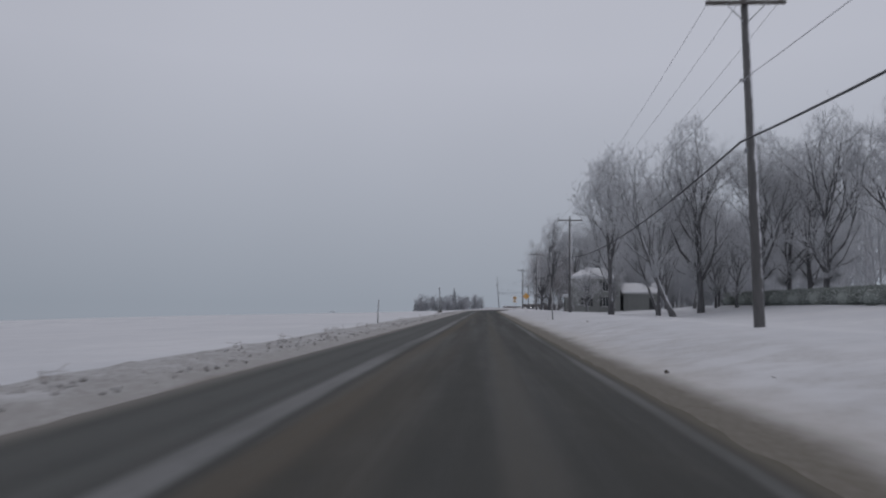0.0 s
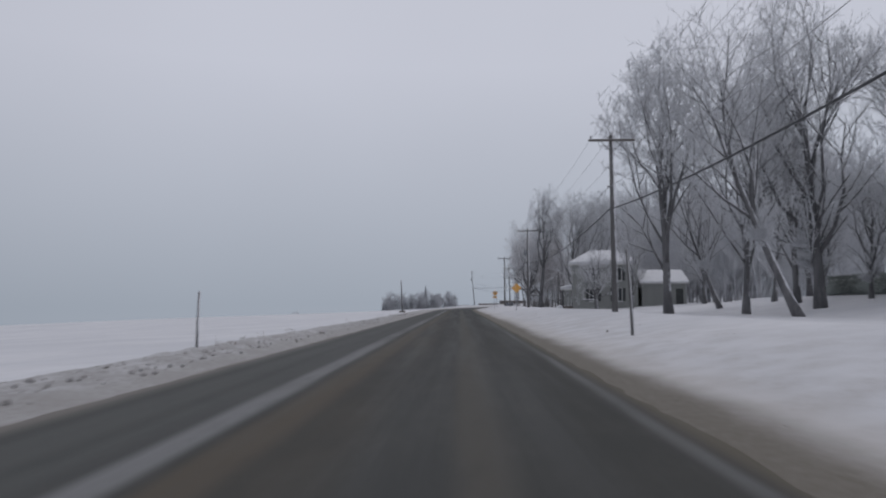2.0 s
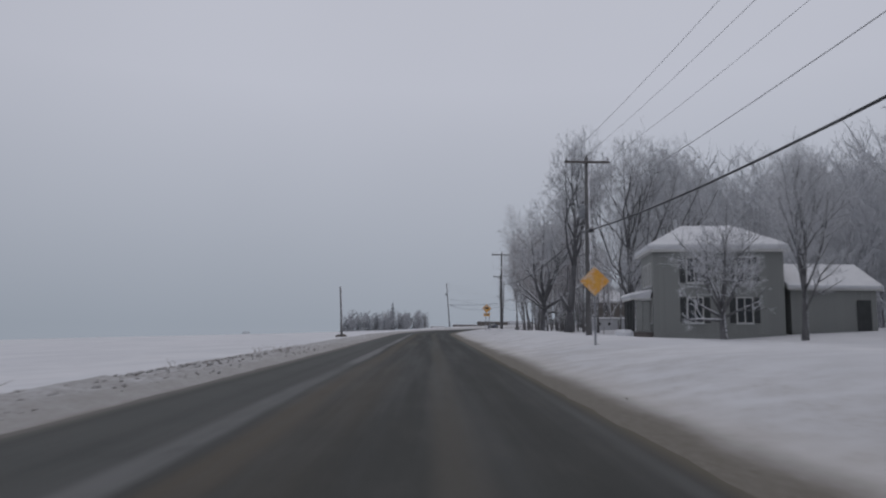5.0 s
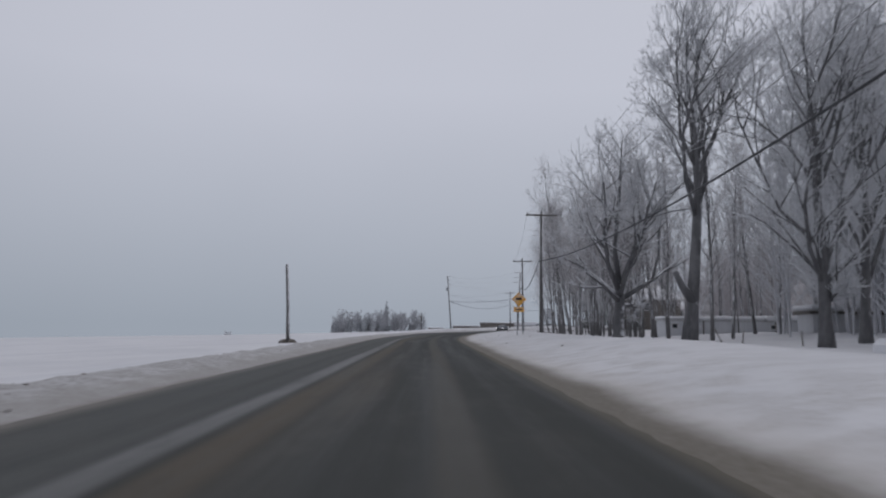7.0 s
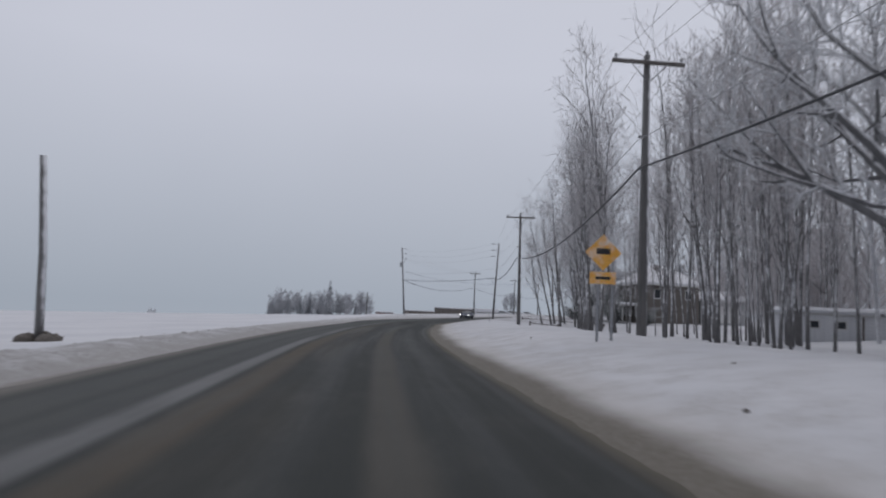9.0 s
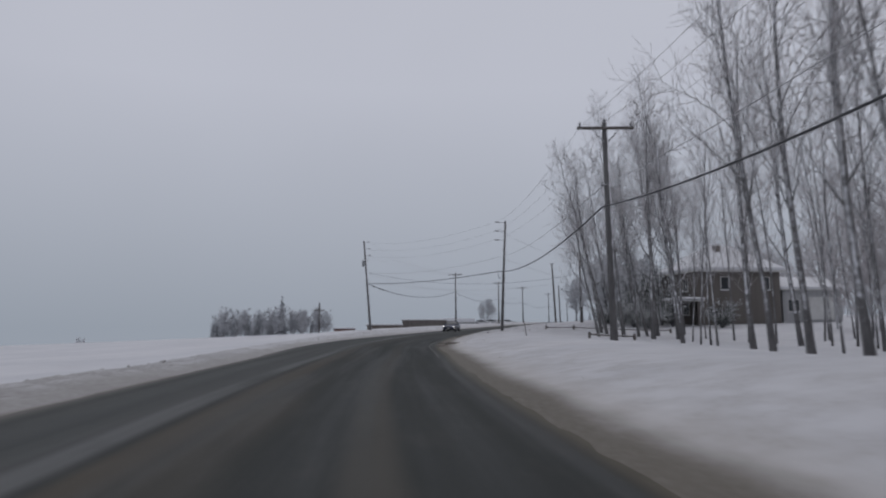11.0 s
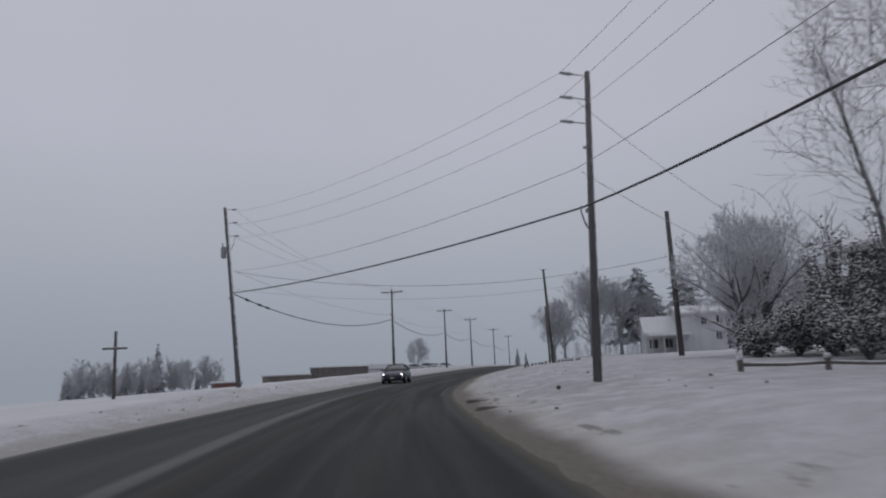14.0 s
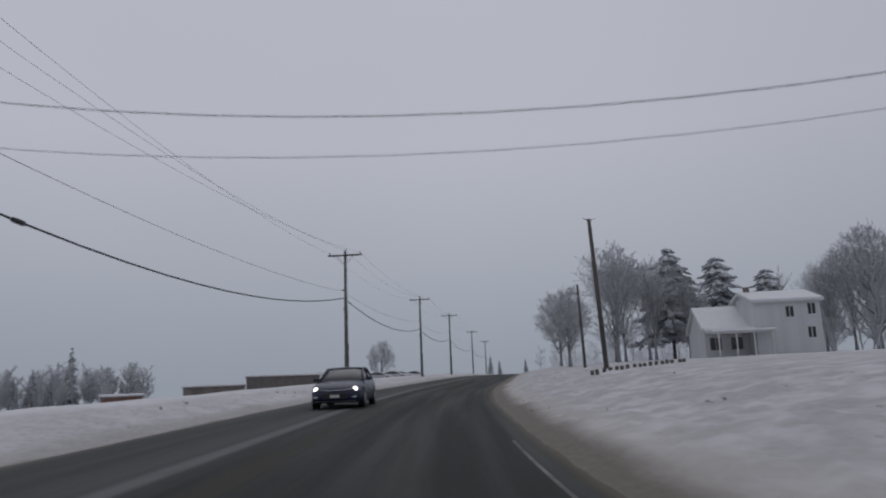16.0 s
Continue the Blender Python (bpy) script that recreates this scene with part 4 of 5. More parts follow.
# ---- road signs and stakes ----
def warning_sign(x, y, zc, rz, tab, posts, label):
    z0 = gz(x, y)
    e = thing("warning_sign", pose(x, y, z0, 0, 0, rz), label, "road sign", "yellow warning signs")
    h, s = zc - z0, 0.53
    part("panel", solid([(0, h - s), (s, h), (0, h + s), (-s, h)], -0.012, 0.012, bevel=0.004), M_sign, e)
    if tab:
        part("symbol", boxed(-0.20, 0.20, -0.020, -0.0145, h - 0.05, h + 0.12, 0.002), M_black, e)
    if tab:
        part("tab", boxed(-0.38, 0.38, -0.012, 0.012, h - s - 0.38, h - s - 0.03, 0.004), M_sign, e)
        part("tab_marking", boxed(-0.22, 0.22, -0.020, -0.0145, h - s - 0.25, h - s - 0.17, 0.002), M_black, e)
    for px in posts:
        part("post", boxed(px - 0.035, px + 0.035, 0.014, 0.075, -0.4, h + 0.25, 0.005), M_steel, e)
    return e


warning_sign(5.7, 103.4, 2.82, -4, False, (0.0,), "orange-yellow diamond warning sign on a steel post in the snow")
warning_sign(6.3, 161.2, 3.15, -4, True, (-0.12, 0.3), "orange-yellow diamond warning sign with a tab below")
e = thing("marker_stake", on(-8.92, 53.6), "thin grey marker stake at the field's edge", "stake")
Tubes().add([(0, 0, -0.3), (0.02, 0, 0.9), (0.06, 0, 1.92)], [0.05, 0.045, 0.04], 8).make("shaft", M_pole, e)
e = thing("marker_stake", on(4.65, 49.8), "thin snow-plastered marker stake leaning beside the road", "stake")
Tubes().add([(0.04, 0, -0.3), (0, 0, 1.2), (-0.08, 0.0, 2.4)], [0.045, 0.04, 0.035], 8).make("shaft", M_pole, e)
e = thing("marker_stake", on(11.26, 212.6), "slanting thin wooden stake in the snow", "stake")
Tubes().add([(0.05, 0, -0.2), (-0.08, 0, 0.9)], [0.025, 0.02], 6).make("shaft", M_fence, e)


# ---- houses ----
def window(parent, axis, at, c, z, w, h, out, shutters=True, panes=2):
    """A framed window on a wall; axis is the wall's normal, out its sign."""
    def bx(u0, u1, d0, d1, z0, z1, bev=0.0):
        d0, d1 = sorted((at + out * d0, at + out * d1))
        return boxed(u0, u1, d0, d1, z0, z1, bev) if axis == "y" else boxed(d0, d1, u0, u1, z0, z1, bev)
    e = part("window", bx(c - w / 2, c + w / 2, 0.006, 0.03, z - h / 2, z + h / 2), M_glass, parent, "dark window glass")
    t = 0.075
    for u0, u1, z0, z1 in ((c - w / 2 - t, c - w / 2, z - h / 2 - t, z + h / 2 + t), (c + w / 2, c + w / 2 + t, z - h / 2 - t, z + h / 2 + t),
                           (c - w / 2, c + w / 2, z + h / 2, z + h / 2 + t), (c - w / 2, c + w / 2, z - h / 2 - t, z - h / 2)):
        part("frame", bx(u0, u1, 0.006, 0.07, z0, z1, 0.006), M_trim, e, "pale painted frame")
    for k in range(1, panes):
        u = c - w / 2 + w * k / panes
        part("mullion", bx(u - 0.03, u + 0.03, 0.03, 0.06, z - h / 2, z + h / 2), M_trim, e)
    part("sill", bx(c - w / 2 - 0.1, c + w / 2 + 0.1, 0.006, 0.12, z - h / 2 - t - 0.05, z - h / 2 - t), M_snow, e, "snow lying on the sill")
    if shutters:
        for sx in (-1, 1):
            u = c + sx * (w / 2 + t + 0.24)
            part("shutter", bx(u - 0.2, u + 0.2, 0.006, 0.05, z - h / 2 - 0.05, z + h / 2 + 0.05, 0.008), M_shutter, parent, "dark louvred shutter")


def clad(parent, x0, x1, y0, y1, z0, z1, material, step=0.2):
    """Walls of a block with lapped boards on its four sides."""
    wall = part("wall", boxed(x0, x1, y0, y1, z0 - 0.4, z1), material, parent)
    z, first = z0, None
    while z < z1 - 0.05:
        if first is None:
            first = part("siding_board", boxed(x0 - 0.014, x1 + 0.014, y0 - 0.014, y1 + 0.014, 0, step - 0.014), material, wall)
            first.location.z = z
        else:
            ob = first.copy()
            scene.collection.objects.link(ob)
            ob.parent, ob.location.z = wall, z
        z += step
    return wall


def hip_roof(parent, x0, x1, y0, y1, z, rise, over, snow):
    """A hipped roof with a board edge and a blanket of snow."""
    def shape(o, zb, dz):
        bm = bmesh.new()
        inset = min(x1 - x0, y1 - y0) / 2 + o
        ring = [(x0 - o, y0 - o), (x1 + o, y0 - o), (x1 + o, y1 + o), (x0 - o, y1 + o)]
        lo = [bm.verts.new((*p, zb)) for p in ring]
        hi = [bm.verts.new((*p, zb + dz)) for p in ring]
        if (x1 - x0) > (y1 - y0):
            a, b = ((x0 - o + inset * 0.95), (y0 + y1) / 2), ((x1 + o - inset * 0.95), (y0 + y1) / 2)
            ra, rb = bm.verts.new((*a, zb + dz + rise)), bm.verts.new((*b, zb + dz + rise))
            fs = [(hi[0], hi[1], rb, ra), (hi[1], hi[2], rb), (hi[2], hi[3], ra, rb), (hi[3], hi[0], ra)]
        else:
            a, b = ((x0 + x1) / 2, y0 - o + inset * 0.95), ((x0 + x1) / 2, y1 + o - inset * 0.95)
            ra, rb = bm.verts.new((*a, zb + dz + rise)), bm.verts.new((*b, zb + dz + rise))
            fs = [(hi[0], hi[1], ra), (hi[1], hi[2], rb, ra), (hi[2], hi[3], rb), (hi[3], hi[0], ra, rb)]
        for f in fs:
            bm.faces.new(f)
        for i in range(4):
            j = (i + 1) % 4
            bm.faces.new((lo[i], lo[j], hi[j], hi[i]))
        bm.faces.new(list(reversed(lo)))
        return bm
    r = part("roof", shape(over, z, 0.16), M_trim, parent, "painted eaves board")
    bm = shape(over + 0.05, z + 0.165, snow)
    bmesh.ops.bevel(bm, geom=[e for e in bm.edges], offset=0.06, segments=2, affect="EDGES")
    part("snow_blanket", bm, M_snow, r, "thick snow on the roof")


def gable_roof(parent, x0, x1, y0, y1, z, rise, over, snow, along="x"):
    def outline(o, lift):
        if along == "x":
            m = (y0 + y1) / 2
            return [(y0 - o, z + lift), (m, z + rise + lift), (y1 + o, z + lift)]
        m = (x0 + x1) / 2
        return [(x0 - o, z + lift), (m, z + rise + lift), (x1 + o, z + lift)]
    def slab(o, lift, thick):
        a = outline(o, lift)
        b = [(p[0], p[1] + thick) for p in a]
        pts = a + b[::-1]
        d0, d1 = (x0 - over, x1 + over) if along == "x" else (y0 - over, y1 + over)
        return solid(pts, d0, d1, axis="x" if along == "x" else "y")
    r = part("roof", slab(over, 0.0, 0.1), M_trim, parent, "roof boards and eaves")
    bm = slab(over + 0.04, 0.104, snow)
    bmesh.ops.bevel(bm, geom=list(bm.edges), offset=0.05, segments=2, affect="EDGES")
    part("snow_blanket", bm, M_snow, r, "thick snow on the roof")
    gab = outline(0.0, -0.01)
    for d in ((x0 + 0.02, x1 - 0.02) if along == "x" else (y0 + 0.02, y1 - 0.02)):
        yield solid(gab, d - 0.01, d + 0.01, axis="x" if along == "x" else "y")


# The sage house by the road.
hz = 0.75
house = thing("sage_house", pose(15.2, 126.9, 0, 0, 0, -8), "two-storey sage-grey house with dark shutters and a snowy hipped roof", "house")
clad(house, 0, 8.6, 0, 5.4, hz, 6.35, M_siding)
hip_roof(house, 0, 8.6, 0, 5.4, 6.35, 1.75, 0.38, 0.3)
for c in (2.75, 6.0):
    window(house, "y", 0, c, 5.1, 0.95, 1.65, -1)
    window(house, "y", 0, c, 2.35, 0.95, 1.65, -1)
for c in (1.2, 2.4, 3.6):
    window(house, "x", 0, c, 4.85, 0.8, 1.5, -1, False)
window(house, "x", 0, 1.1, 2.3, 0.9, 1.6, -1, False)
door = part("door", boxed(-0.08, -0.03, 2.6, 3.55, hz + 0.1, 2.95, 0.01), M_shutter, house, "dark panelled front door")
part("handle", boxed(-0.14, -0.08, 2.7, 2.76, 1.8, 1.92, 0.01), M_chrome, door)
# Porch on the road side.
part("porch_deck", boxed(-1.35, -0.03, 0.5, 4.7, hz - 0.3, hz + 0.1, 0.02), M_fence, house)
part("porch_roof", boxed(-1.55, -0.03, 0.25, 4.95, 3.05, 3.17, 0.02), M_trim, house)
bm = boxed(-1.65, -0.04, 0.15, 5.05, 3.175, 3.5, 0.14)
for v in bm.verts:
    v.co.z += 0.32 * max(0.0, (v.co.x + 1.65) / 1.6) * (1 if v.co.z > 3.3 else 0)
part("porch_snow", bm, M_snow, house, "rounded snow lying on the porch roof")
for y in (0.5, 1.9, 3.3, 4.7):
    part("porch_post", boxed(-1.4, -1.24, y - 0.08, y + 0.08, hz + 0.1, 3.05, 0.015), M_shutter, house)
for c in (-1.15, -0.62):
    part("porch_screen", boxed(c, c + 0.42, 0.44, 0.48, hz + 0.1, 2.95, 0.01), M_siding, house, "sage board panel closing the porch end")
for c in (3.45, 4.05):
    part("porch_screen", boxed(-1.33, -1.29, c, c + 0.45, hz + 0.1, 2.95), M_shutter, house, "dark porch screen")
part("snow_drift", boxed(-2.1, -1.37, 0.0, 5.2, hz - 0.6, hz + 0.22, 0.2), M_snow, house, "snow drifted against the porch")
e = thing("lamp_post", on(19.3, 127.0), "slim dark garden lamp post in the snow", "lamp post")
Tubes().add([(0, 0, -0.2), (0, 0, 1.9)], [0.04, 0.03], 8).make("shaft", M_shutter, e)
part("lantern", boxed(-0.09, 0.09, -0.09, 0.09, 1.9, 2.2, 0.02), M_shutter, e)

garage = thing("garage", pose(0, 0, 0), "low sage-grey garage with a snow-covered gable roof", "garage")
clad(garage, 24.4, 30.3, 126.2, 132.0, 0.9, 3.75, M_siding)
for bm in gable_roof(garage, 24.4, 30.3, 126.2, 132.0, 3.75, 1.75, 0.35, 0.22, "x"):
    part("gable", bm, M_siding, garage)
part("door", boxed(28.9, 29.9, 126.13, 126.18, 0.9, 3.1, 0.01), M_shutter, garage, "dark side door")

# Long low white shed behind the trees, and a barn roof beyond it.
shed = thing("white_shed", pose(22.4, 177.6, 0, 0, 0, -3), "long low white shed with small dark openings", "shed")
clad(shed, 0, 13.4, 0, 3.0, 0.6, 2.0, M_snowy_wall)
part("roof", boxed(-0.2, 13.6, -0.2, 3.2, 2.01, 2.07, 0.02), M_trim, shed)
for x0, x1, top in ((-0.25, 4.6, 2.42), (4.62, 9.4, 2.5), (9.42, 13.65, 2.6)):
    part("snow_blanket", boxed(x0, x1, -0.25, 3.25, 2.075, top, 0.16), M_snow, shed, "snow on the flat roof")
for c in (0.9, 2.4, 10.2):
    window(shed, "y", 0, c, 1.5, 0.45, 0.35, -1, False, 1)
for c in (3.6, 6.9, 10.4):
    part("batten", boxed(c - 0.07, c + 0.07, -0.06, -0.02, 0.5, 2.0, 0.01), M_fence, shed, "grey upright batten")
shed = thing("dark_shed", pose(31.6, 168.2, 0, 0, 0, -8), "low pale shed with a dark roof edge under thick snow", "shed")
clad(shed, 0, 8.0, 0, 3.4, 1.3, 2.6, M_snowy_wall)
part("roof", boxed(-0.35, 8.35, -0.35, 3.75, 2.61, 2.86, 0.02), M_brown_wall, shed, "dark board roof edge")
part("snow_blanket", boxed(-0.4, 8.4, -0.4, 3.8, 2.865, 3.4, 0.2), M_snow, shed, "snow on the flat roof")
for x, y, h, tilt in ((15.1, 146.6, 0.95, 32), (18.4, 145.0, 0.8, 4), (16.9, 148.5, 0.7, -8)):
    e = thing("marker_stake", on(x, y), "short weathered stake stuck in the snow under the trees", "stake")
    Tubes().add([(0, 0, -0.2), (-math.sin(radians(tilt)) * h, 0, math.cos(radians(tilt)) * h)], [0.035, 0.028], 7).make("shaft", M_fence, e)
# Brown house in the aspens.
bh = thing("brown_house", pose(0, 0, 0), "two-storey brown house half hidden by aspens and shrubs", "house")
clad(bh, 36.9, 46.2, 240.3, 248.2, 1.4, 6.5, M_brown_wall, 0.24)
chimney = part("chimney", boxed(40.5, 41.1, 242.7, 243.3, 7.7, 9.5, 0.02), M_tan_wall, bh, "square brick chimney")
part("snow_cap", boxed(40.47, 41.13, 242.67, 243.33, 9.504, 9.66, 0.05), M_snow, chimney)
hip_roof(bh, 36.9, 46.2, 240.3, 248.2, 6.5, 2.9, 0.5, 0.25)
window(bh, "y", 240.3, 40.0, 5.3, 0.8, 1.25, -1, False, 1)
window(bh, "y", 240.3, 44.6, 5.3, 0.8, 1.25, -1, False, 1)
for c in (242.6, 246.0):
    window(bh, "x", 36.9, c, 5.2, 0.9, 1.2, -1, False, 2)
    window(bh, "x", 36.9, c, 2.7, 1.1, 1.2, -1, False, 2)
part("porch_roof", boxed(34.2, 36.87, 238.6, 242.2, 3.4, 3.5, 0.02), M_trim, bh)
part("porch_snow", boxed(34.1, 36.86, 238.5, 242.3, 3.505, 3.8, 0.1), M_snow, bh, "snow on the porch roof")
for y in (238.8, 240.4, 242.0):
    part("porch_post", boxed(34.3, 34.42, y - 0.06, y + 0.06, 1.0, 3.4, 0.01), M_trim, bh)

wing = thing("pale_annex", pose(0, 0, 0), "pale grey annex with a snowy roof beside the brown house", "house")
clad(wing, 46.6, 53.4, 240.5, 247.5, 1.4, 4.6, M_grey_wall)
part("garage_door", boxed(49.4, 52.4, 240.42, 240.48, 1.5, 3.9, 0.01), M_trim, wing, "wide pale garage door")
for bm in gable_roof(wing, 46.6, 53.4, 240.5, 247.5, 4.6, 1.3, 0.4, 0.25, "x"):
    part("gable", bm, M_grey_wall, wing)
for c in (47.8,):
    window(wing, "y", 240.5, c, 3.0, 1.2, 1.2, -1, False, 2)

# White farmhouse past the bend.
wz = 2.3
wh = thing("white_farmhouse", pose(66.1, 303.0, 0, 0, 0, -25), "white two-storey farmhouse with a porch wing and snowy roofs", "house")
clad(wh, -3.4, 2.6, -4.0, 4.0, wz, 7.0, M_white_wall)
for bm in gable_roof(wh, -3.4, 2.6, -4.0, 4.0, 7.0, 1.2, 0.3, 0.25, "x"):
    part("gable", bm, M_white_wall, wh)
for c, z in ((-0.2, 6.1), (1.8, 6.3), (1.6, 4.1)):
    window(wh, "y", -4.0, c, z, 0.7, 1.0, -1, False, 2)
clad(wh, -7.6, -3.42, -1.5, 5.0, wz, 4.6, M_white_wall)
for bm in gable_roof(wh, -7.6, -3.42, -1.5, 5.0, 4.6, 2.4, 0.3, 0.25, "x"):
    part("gable", bm, M_white_wall, wh)
part("porch_roof", boxed(-7.5, -2.2, -5.6, -4.03, 4.25, 4.35, 0.02), M_trim, wh)
part("porch_snow", boxed(-7.6, -2.1, -5.7, -4.03, 4.355, 4.6, 0.1), M_snow, wh, "snow on the porch roof")
part("lean_to_roof", boxed(-7.5, -3.43, -4.02, -1.52, 4.4, 4.5, 0.02), M_trim, wh)
part("lean_to_snow", boxed(-7.6, -3.43, -4.02, -1.52, 4.504, 4.85, 0.1), M_snow, wh, "snow on the lean-to roof")
for x in (-7.3, -5.7, -4.1, -2.4):
    part("porch_post", boxed(x - 0.06, x + 0.06, -5.5, -5.38, wz - 0.3, 4.25, 0.01), M_trim, wh)
part("chimney", boxed(-3.0, -2.5, -0.3, 0.2, 7.6, 9.0, 0.02), M_tan_wall, wh, "small brick chimney")
for c in (-6.6, -4.6):
    window(wh, "y", -1.5, c, 3.4, 1.1, 1.2, -1, False, 2)

# ---- farm buildings across the road ----
def low_shed(x, y, rz, w, d, h, mat, label, snow=0.35, rise=0.0):
    z = gz(x, y) - 0.3
    e = thing("farm_shed", pose(x, y, z, 0, 0, rz), label, "shed", "sheds across the road")
    wall = part("wall", boxed(-w / 2, w / 2, -d / 2, d / 2, -0.6, h), mat, e)
    k = int(w / 0.6)
    for i in range(k):
        u = -w / 2 + (i + 0.5) * w / k
        part("board", boxed(u - 0.26, u + 0.26, -d / 2 - 0.02, d / 2 + 0.02, -0.3, h - 0.03), mat, wall)
    part("roof", boxed(-w / 2 - 0.2, w / 2 + 0.2, -d / 2 - 0.2, d / 2 + 0.2, h + 0.003, h + 0.1), M_tan_wall, e)
    part("snow_blanket", boxed(-w / 2 - 0.22, w / 2 + 0.22, -d / 2 - 0.22, d / 2 + 0.22, h + 0.104, h + 0.1 + snow, 0.12), M_snow, e, "snow on the roof")
    return e


low_shed(25.5, 377.5, 24, 12.5, 4.0, 2.6, M_brown_wall, "long low brown farm shed under deep snow")
low_shed(13.6, 372.0, 20, 9.0, 4.0, 1.6, M_tan_wall, "low tan farm shed under snow")
low_shed(37.0, 389.0, 24, 9.0, 6.0, 1.7, M_white_wall, "low white farm building under deep snow", 1.3)
low_shed(2.1, 345.0, 14, 4.5, 2.5, 0.9, M_rust, "small rust-red shed in the snow")


# ---- cars ----
def wheel(parent, x, y, r, w):
    e = Tubes().add([(x - w / 2, y, r), (x - w / 2 + 0.03, y, r), (x + w / 2 - 0.03, y, r), (x + w / 2, y, r)], [r * 0.93, r, r, r * 0.93], 20).make("wheel", M_tyre, parent, "black winter tyre")
    for sx in (-1, 1):
        Tubes().add([(x + sx * w / 2, y, r), (x + sx * (w / 2 + 0.012), y, r)], [r * 0.66, r * 0.58], 16).make("rim", M_steel, e)


def loft(rings):
    """Closed cross-sections joined into a skin with end caps."""
    k, v, f = len(rings[0]), [p for r in rings for p in r], []
    for i in range(len(rings) - 1):
        for j in range(k):
            a, b = i * k + j, i * k + (j + 1) % k
            f.append((a, b, b + k, a + k))
    f += [tuple(range(k))[::-1], tuple((len(rings) - 1) * k + j for j in range(k))]
    return v, f


def sedan(m, label, paint, lit=False):
    """A saloon car, nose towards -y, 1.84 m wide."""
    e = thing("car", m, label, "car", "" if lit else "parked cars")
    # Lengthwise stations: y, half width at the sill, at the belt, top of the lower body, its bottom.
    st = [(-2.40, 0.50, 0.46, 0.56, 0.34), (-2.36, 0.68, 0.62, 0.64, 0.26), (-2.26, 0.80, 0.74, 0.72, 0.21), (-2.05, 0.88, 0.83, 0.80, 0.19), (-1.7, 0.915, 0.87, 0.87, 0.19), (-1.2, 0.92, 0.885, 0.93, 0.19),
          (-0.85, 0.92, 0.89, 0.97, 0.19), (-0.2, 0.92, 0.89, 0.985, 0.19), (0.6, 0.92, 0.89, 1.0, 0.19), (1.4, 0.92, 0.885, 1.02, 0.2), (1.9, 0.905, 0.86, 1.02, 0.22), (2.2, 0.86, 0.80, 0.99, 0.26), (2.36, 0.78, 0.72, 0.90, 0.34)]
    rings = []
    for y, a, b, t, z in st:
        h = t - z
        half = [(a * 0.82, z), (a * 0.97, z + 0.05 * h), (a, z + 0.25 * h), (a * 1.005, z + 0.55 * h), (a * 0.985, z + 0.72 * h), (b, t - 0.07), (b * 0.93, t - 0.015), (b * 0.6, t + 0.02), (b * 0.25, t + 0.032)]
        rings.append([(-x, y, q) for x, q in half] + [(x, y, q) for x, q in reversed(half)])
    v, f = loft(rings)
    obj("body", v, f, paint, e, smooth=True)
    # Glasshouse: windscreen, side glass and rear window in one dark shell, the roof skin above it.
    cab = [(-1.02, 0.79, 0.94), (-0.62, 0.76, 1.17), (-0.25, 0.70, 1.35), (0.05, 0.66, 1.42), (0.75, 0.66, 1.43), (1.2, 0.68, 1.33), (1.6, 0.72, 1.14), (1.9, 0.76, 0.98)]
    rings = []
    for y, a, z in cab:
        rings.append([(-0.86, y, 0.93), (-0.86 + (0.86 - a) * 0.55, y, 0.93 + (z - 0.93) * 0.6), (-a, y, z - 0.02), (-a * 0.5, y, z + 0.02), (a * 0.5, y, z + 0.02), (a, y, z - 0.02), (0.86 - (0.86 - a) * 0.55, y, 0.93 + (z - 0.93) * 0.6), (0.86, y, 0.93)])
    v, f = loft(rings)
    obj("glasshouse", v, f, M_glass, e, "dark tinted car glass", smooth=True)
    rings = []
    for y, a, z in ((-0.12, 0.64, 1.40), (0.1, 0.67, 1.44), (0.7, 0.67, 1.45), (1.0, 0.66, 1.41)):
        rings.append([(-a, y, z - 0.03), (-a * 0.8, y, z + 0.02), (0, y, z + 0.035), (a * 0.8, y, z + 0.02), (a, y, z - 0.03), (0, y, z - 0.02)])
    v, f = loft(rings)
    obj("roof", v, f, paint, e, smooth=True)
    for sx in (-1, 1):
        Tubes().add([(sx * 0.80, -1.04, 0.95), (sx * 0.74, -0.6, 1.19), (sx * 0.675, -0.1, 1.41), (sx * 0.68, 0.72, 1.43), (sx * 0.715, 1.22, 1.31), (sx * 0.79, 1.95, 0.97)], [0.034] * 6, 7).make("pillar", paint, e)
        Tubes().add([(sx * 0.875, 0.28, 0.96), (sx * 0.70, 0.34, 1.40)], [0.03, 0.028], 6).make("pillar", M_black, e)
        bm = boxed(sx * 1.0 - 0.1, sx * 1.0 + 0.1, -0.80, -0.70, 0.96, 1.08, 0.03)
        mirror = part("mirror", bm, paint, e)
        Tubes().add([(sx * 0.87, -0.76, 0.97), (sx * 0.93, -0.75, 1.0)], [0.025, 0.025], 6).make("stalk", M_black, mirror)
        v, f = loft([[(sx * 0.46, -2.34, 0.60), (sx * 0.46, -2.37, 0.66), (sx * 0.80, -2.13, 0.74), (sx * 0.82, -2.16, 0.64)], [(sx * 0.46, -2.24, 0.60), (sx * 0.46, -2.22, 0.66), (sx * 0.78, -1.98, 0.74), (sx * 0.80, -2.0, 0.64)]])
        lamp = obj("headlight", v, f, M_chrome, e, "slanting clear headlight")
        if lit:
            Tubes().add([(sx * 0.68, -2.25, 0.66), (sx * 0.68, -2.285, 0.66)], [0.085, 0.07], 14).make("bulb", M_lamp, lamp, "lit white headlight")
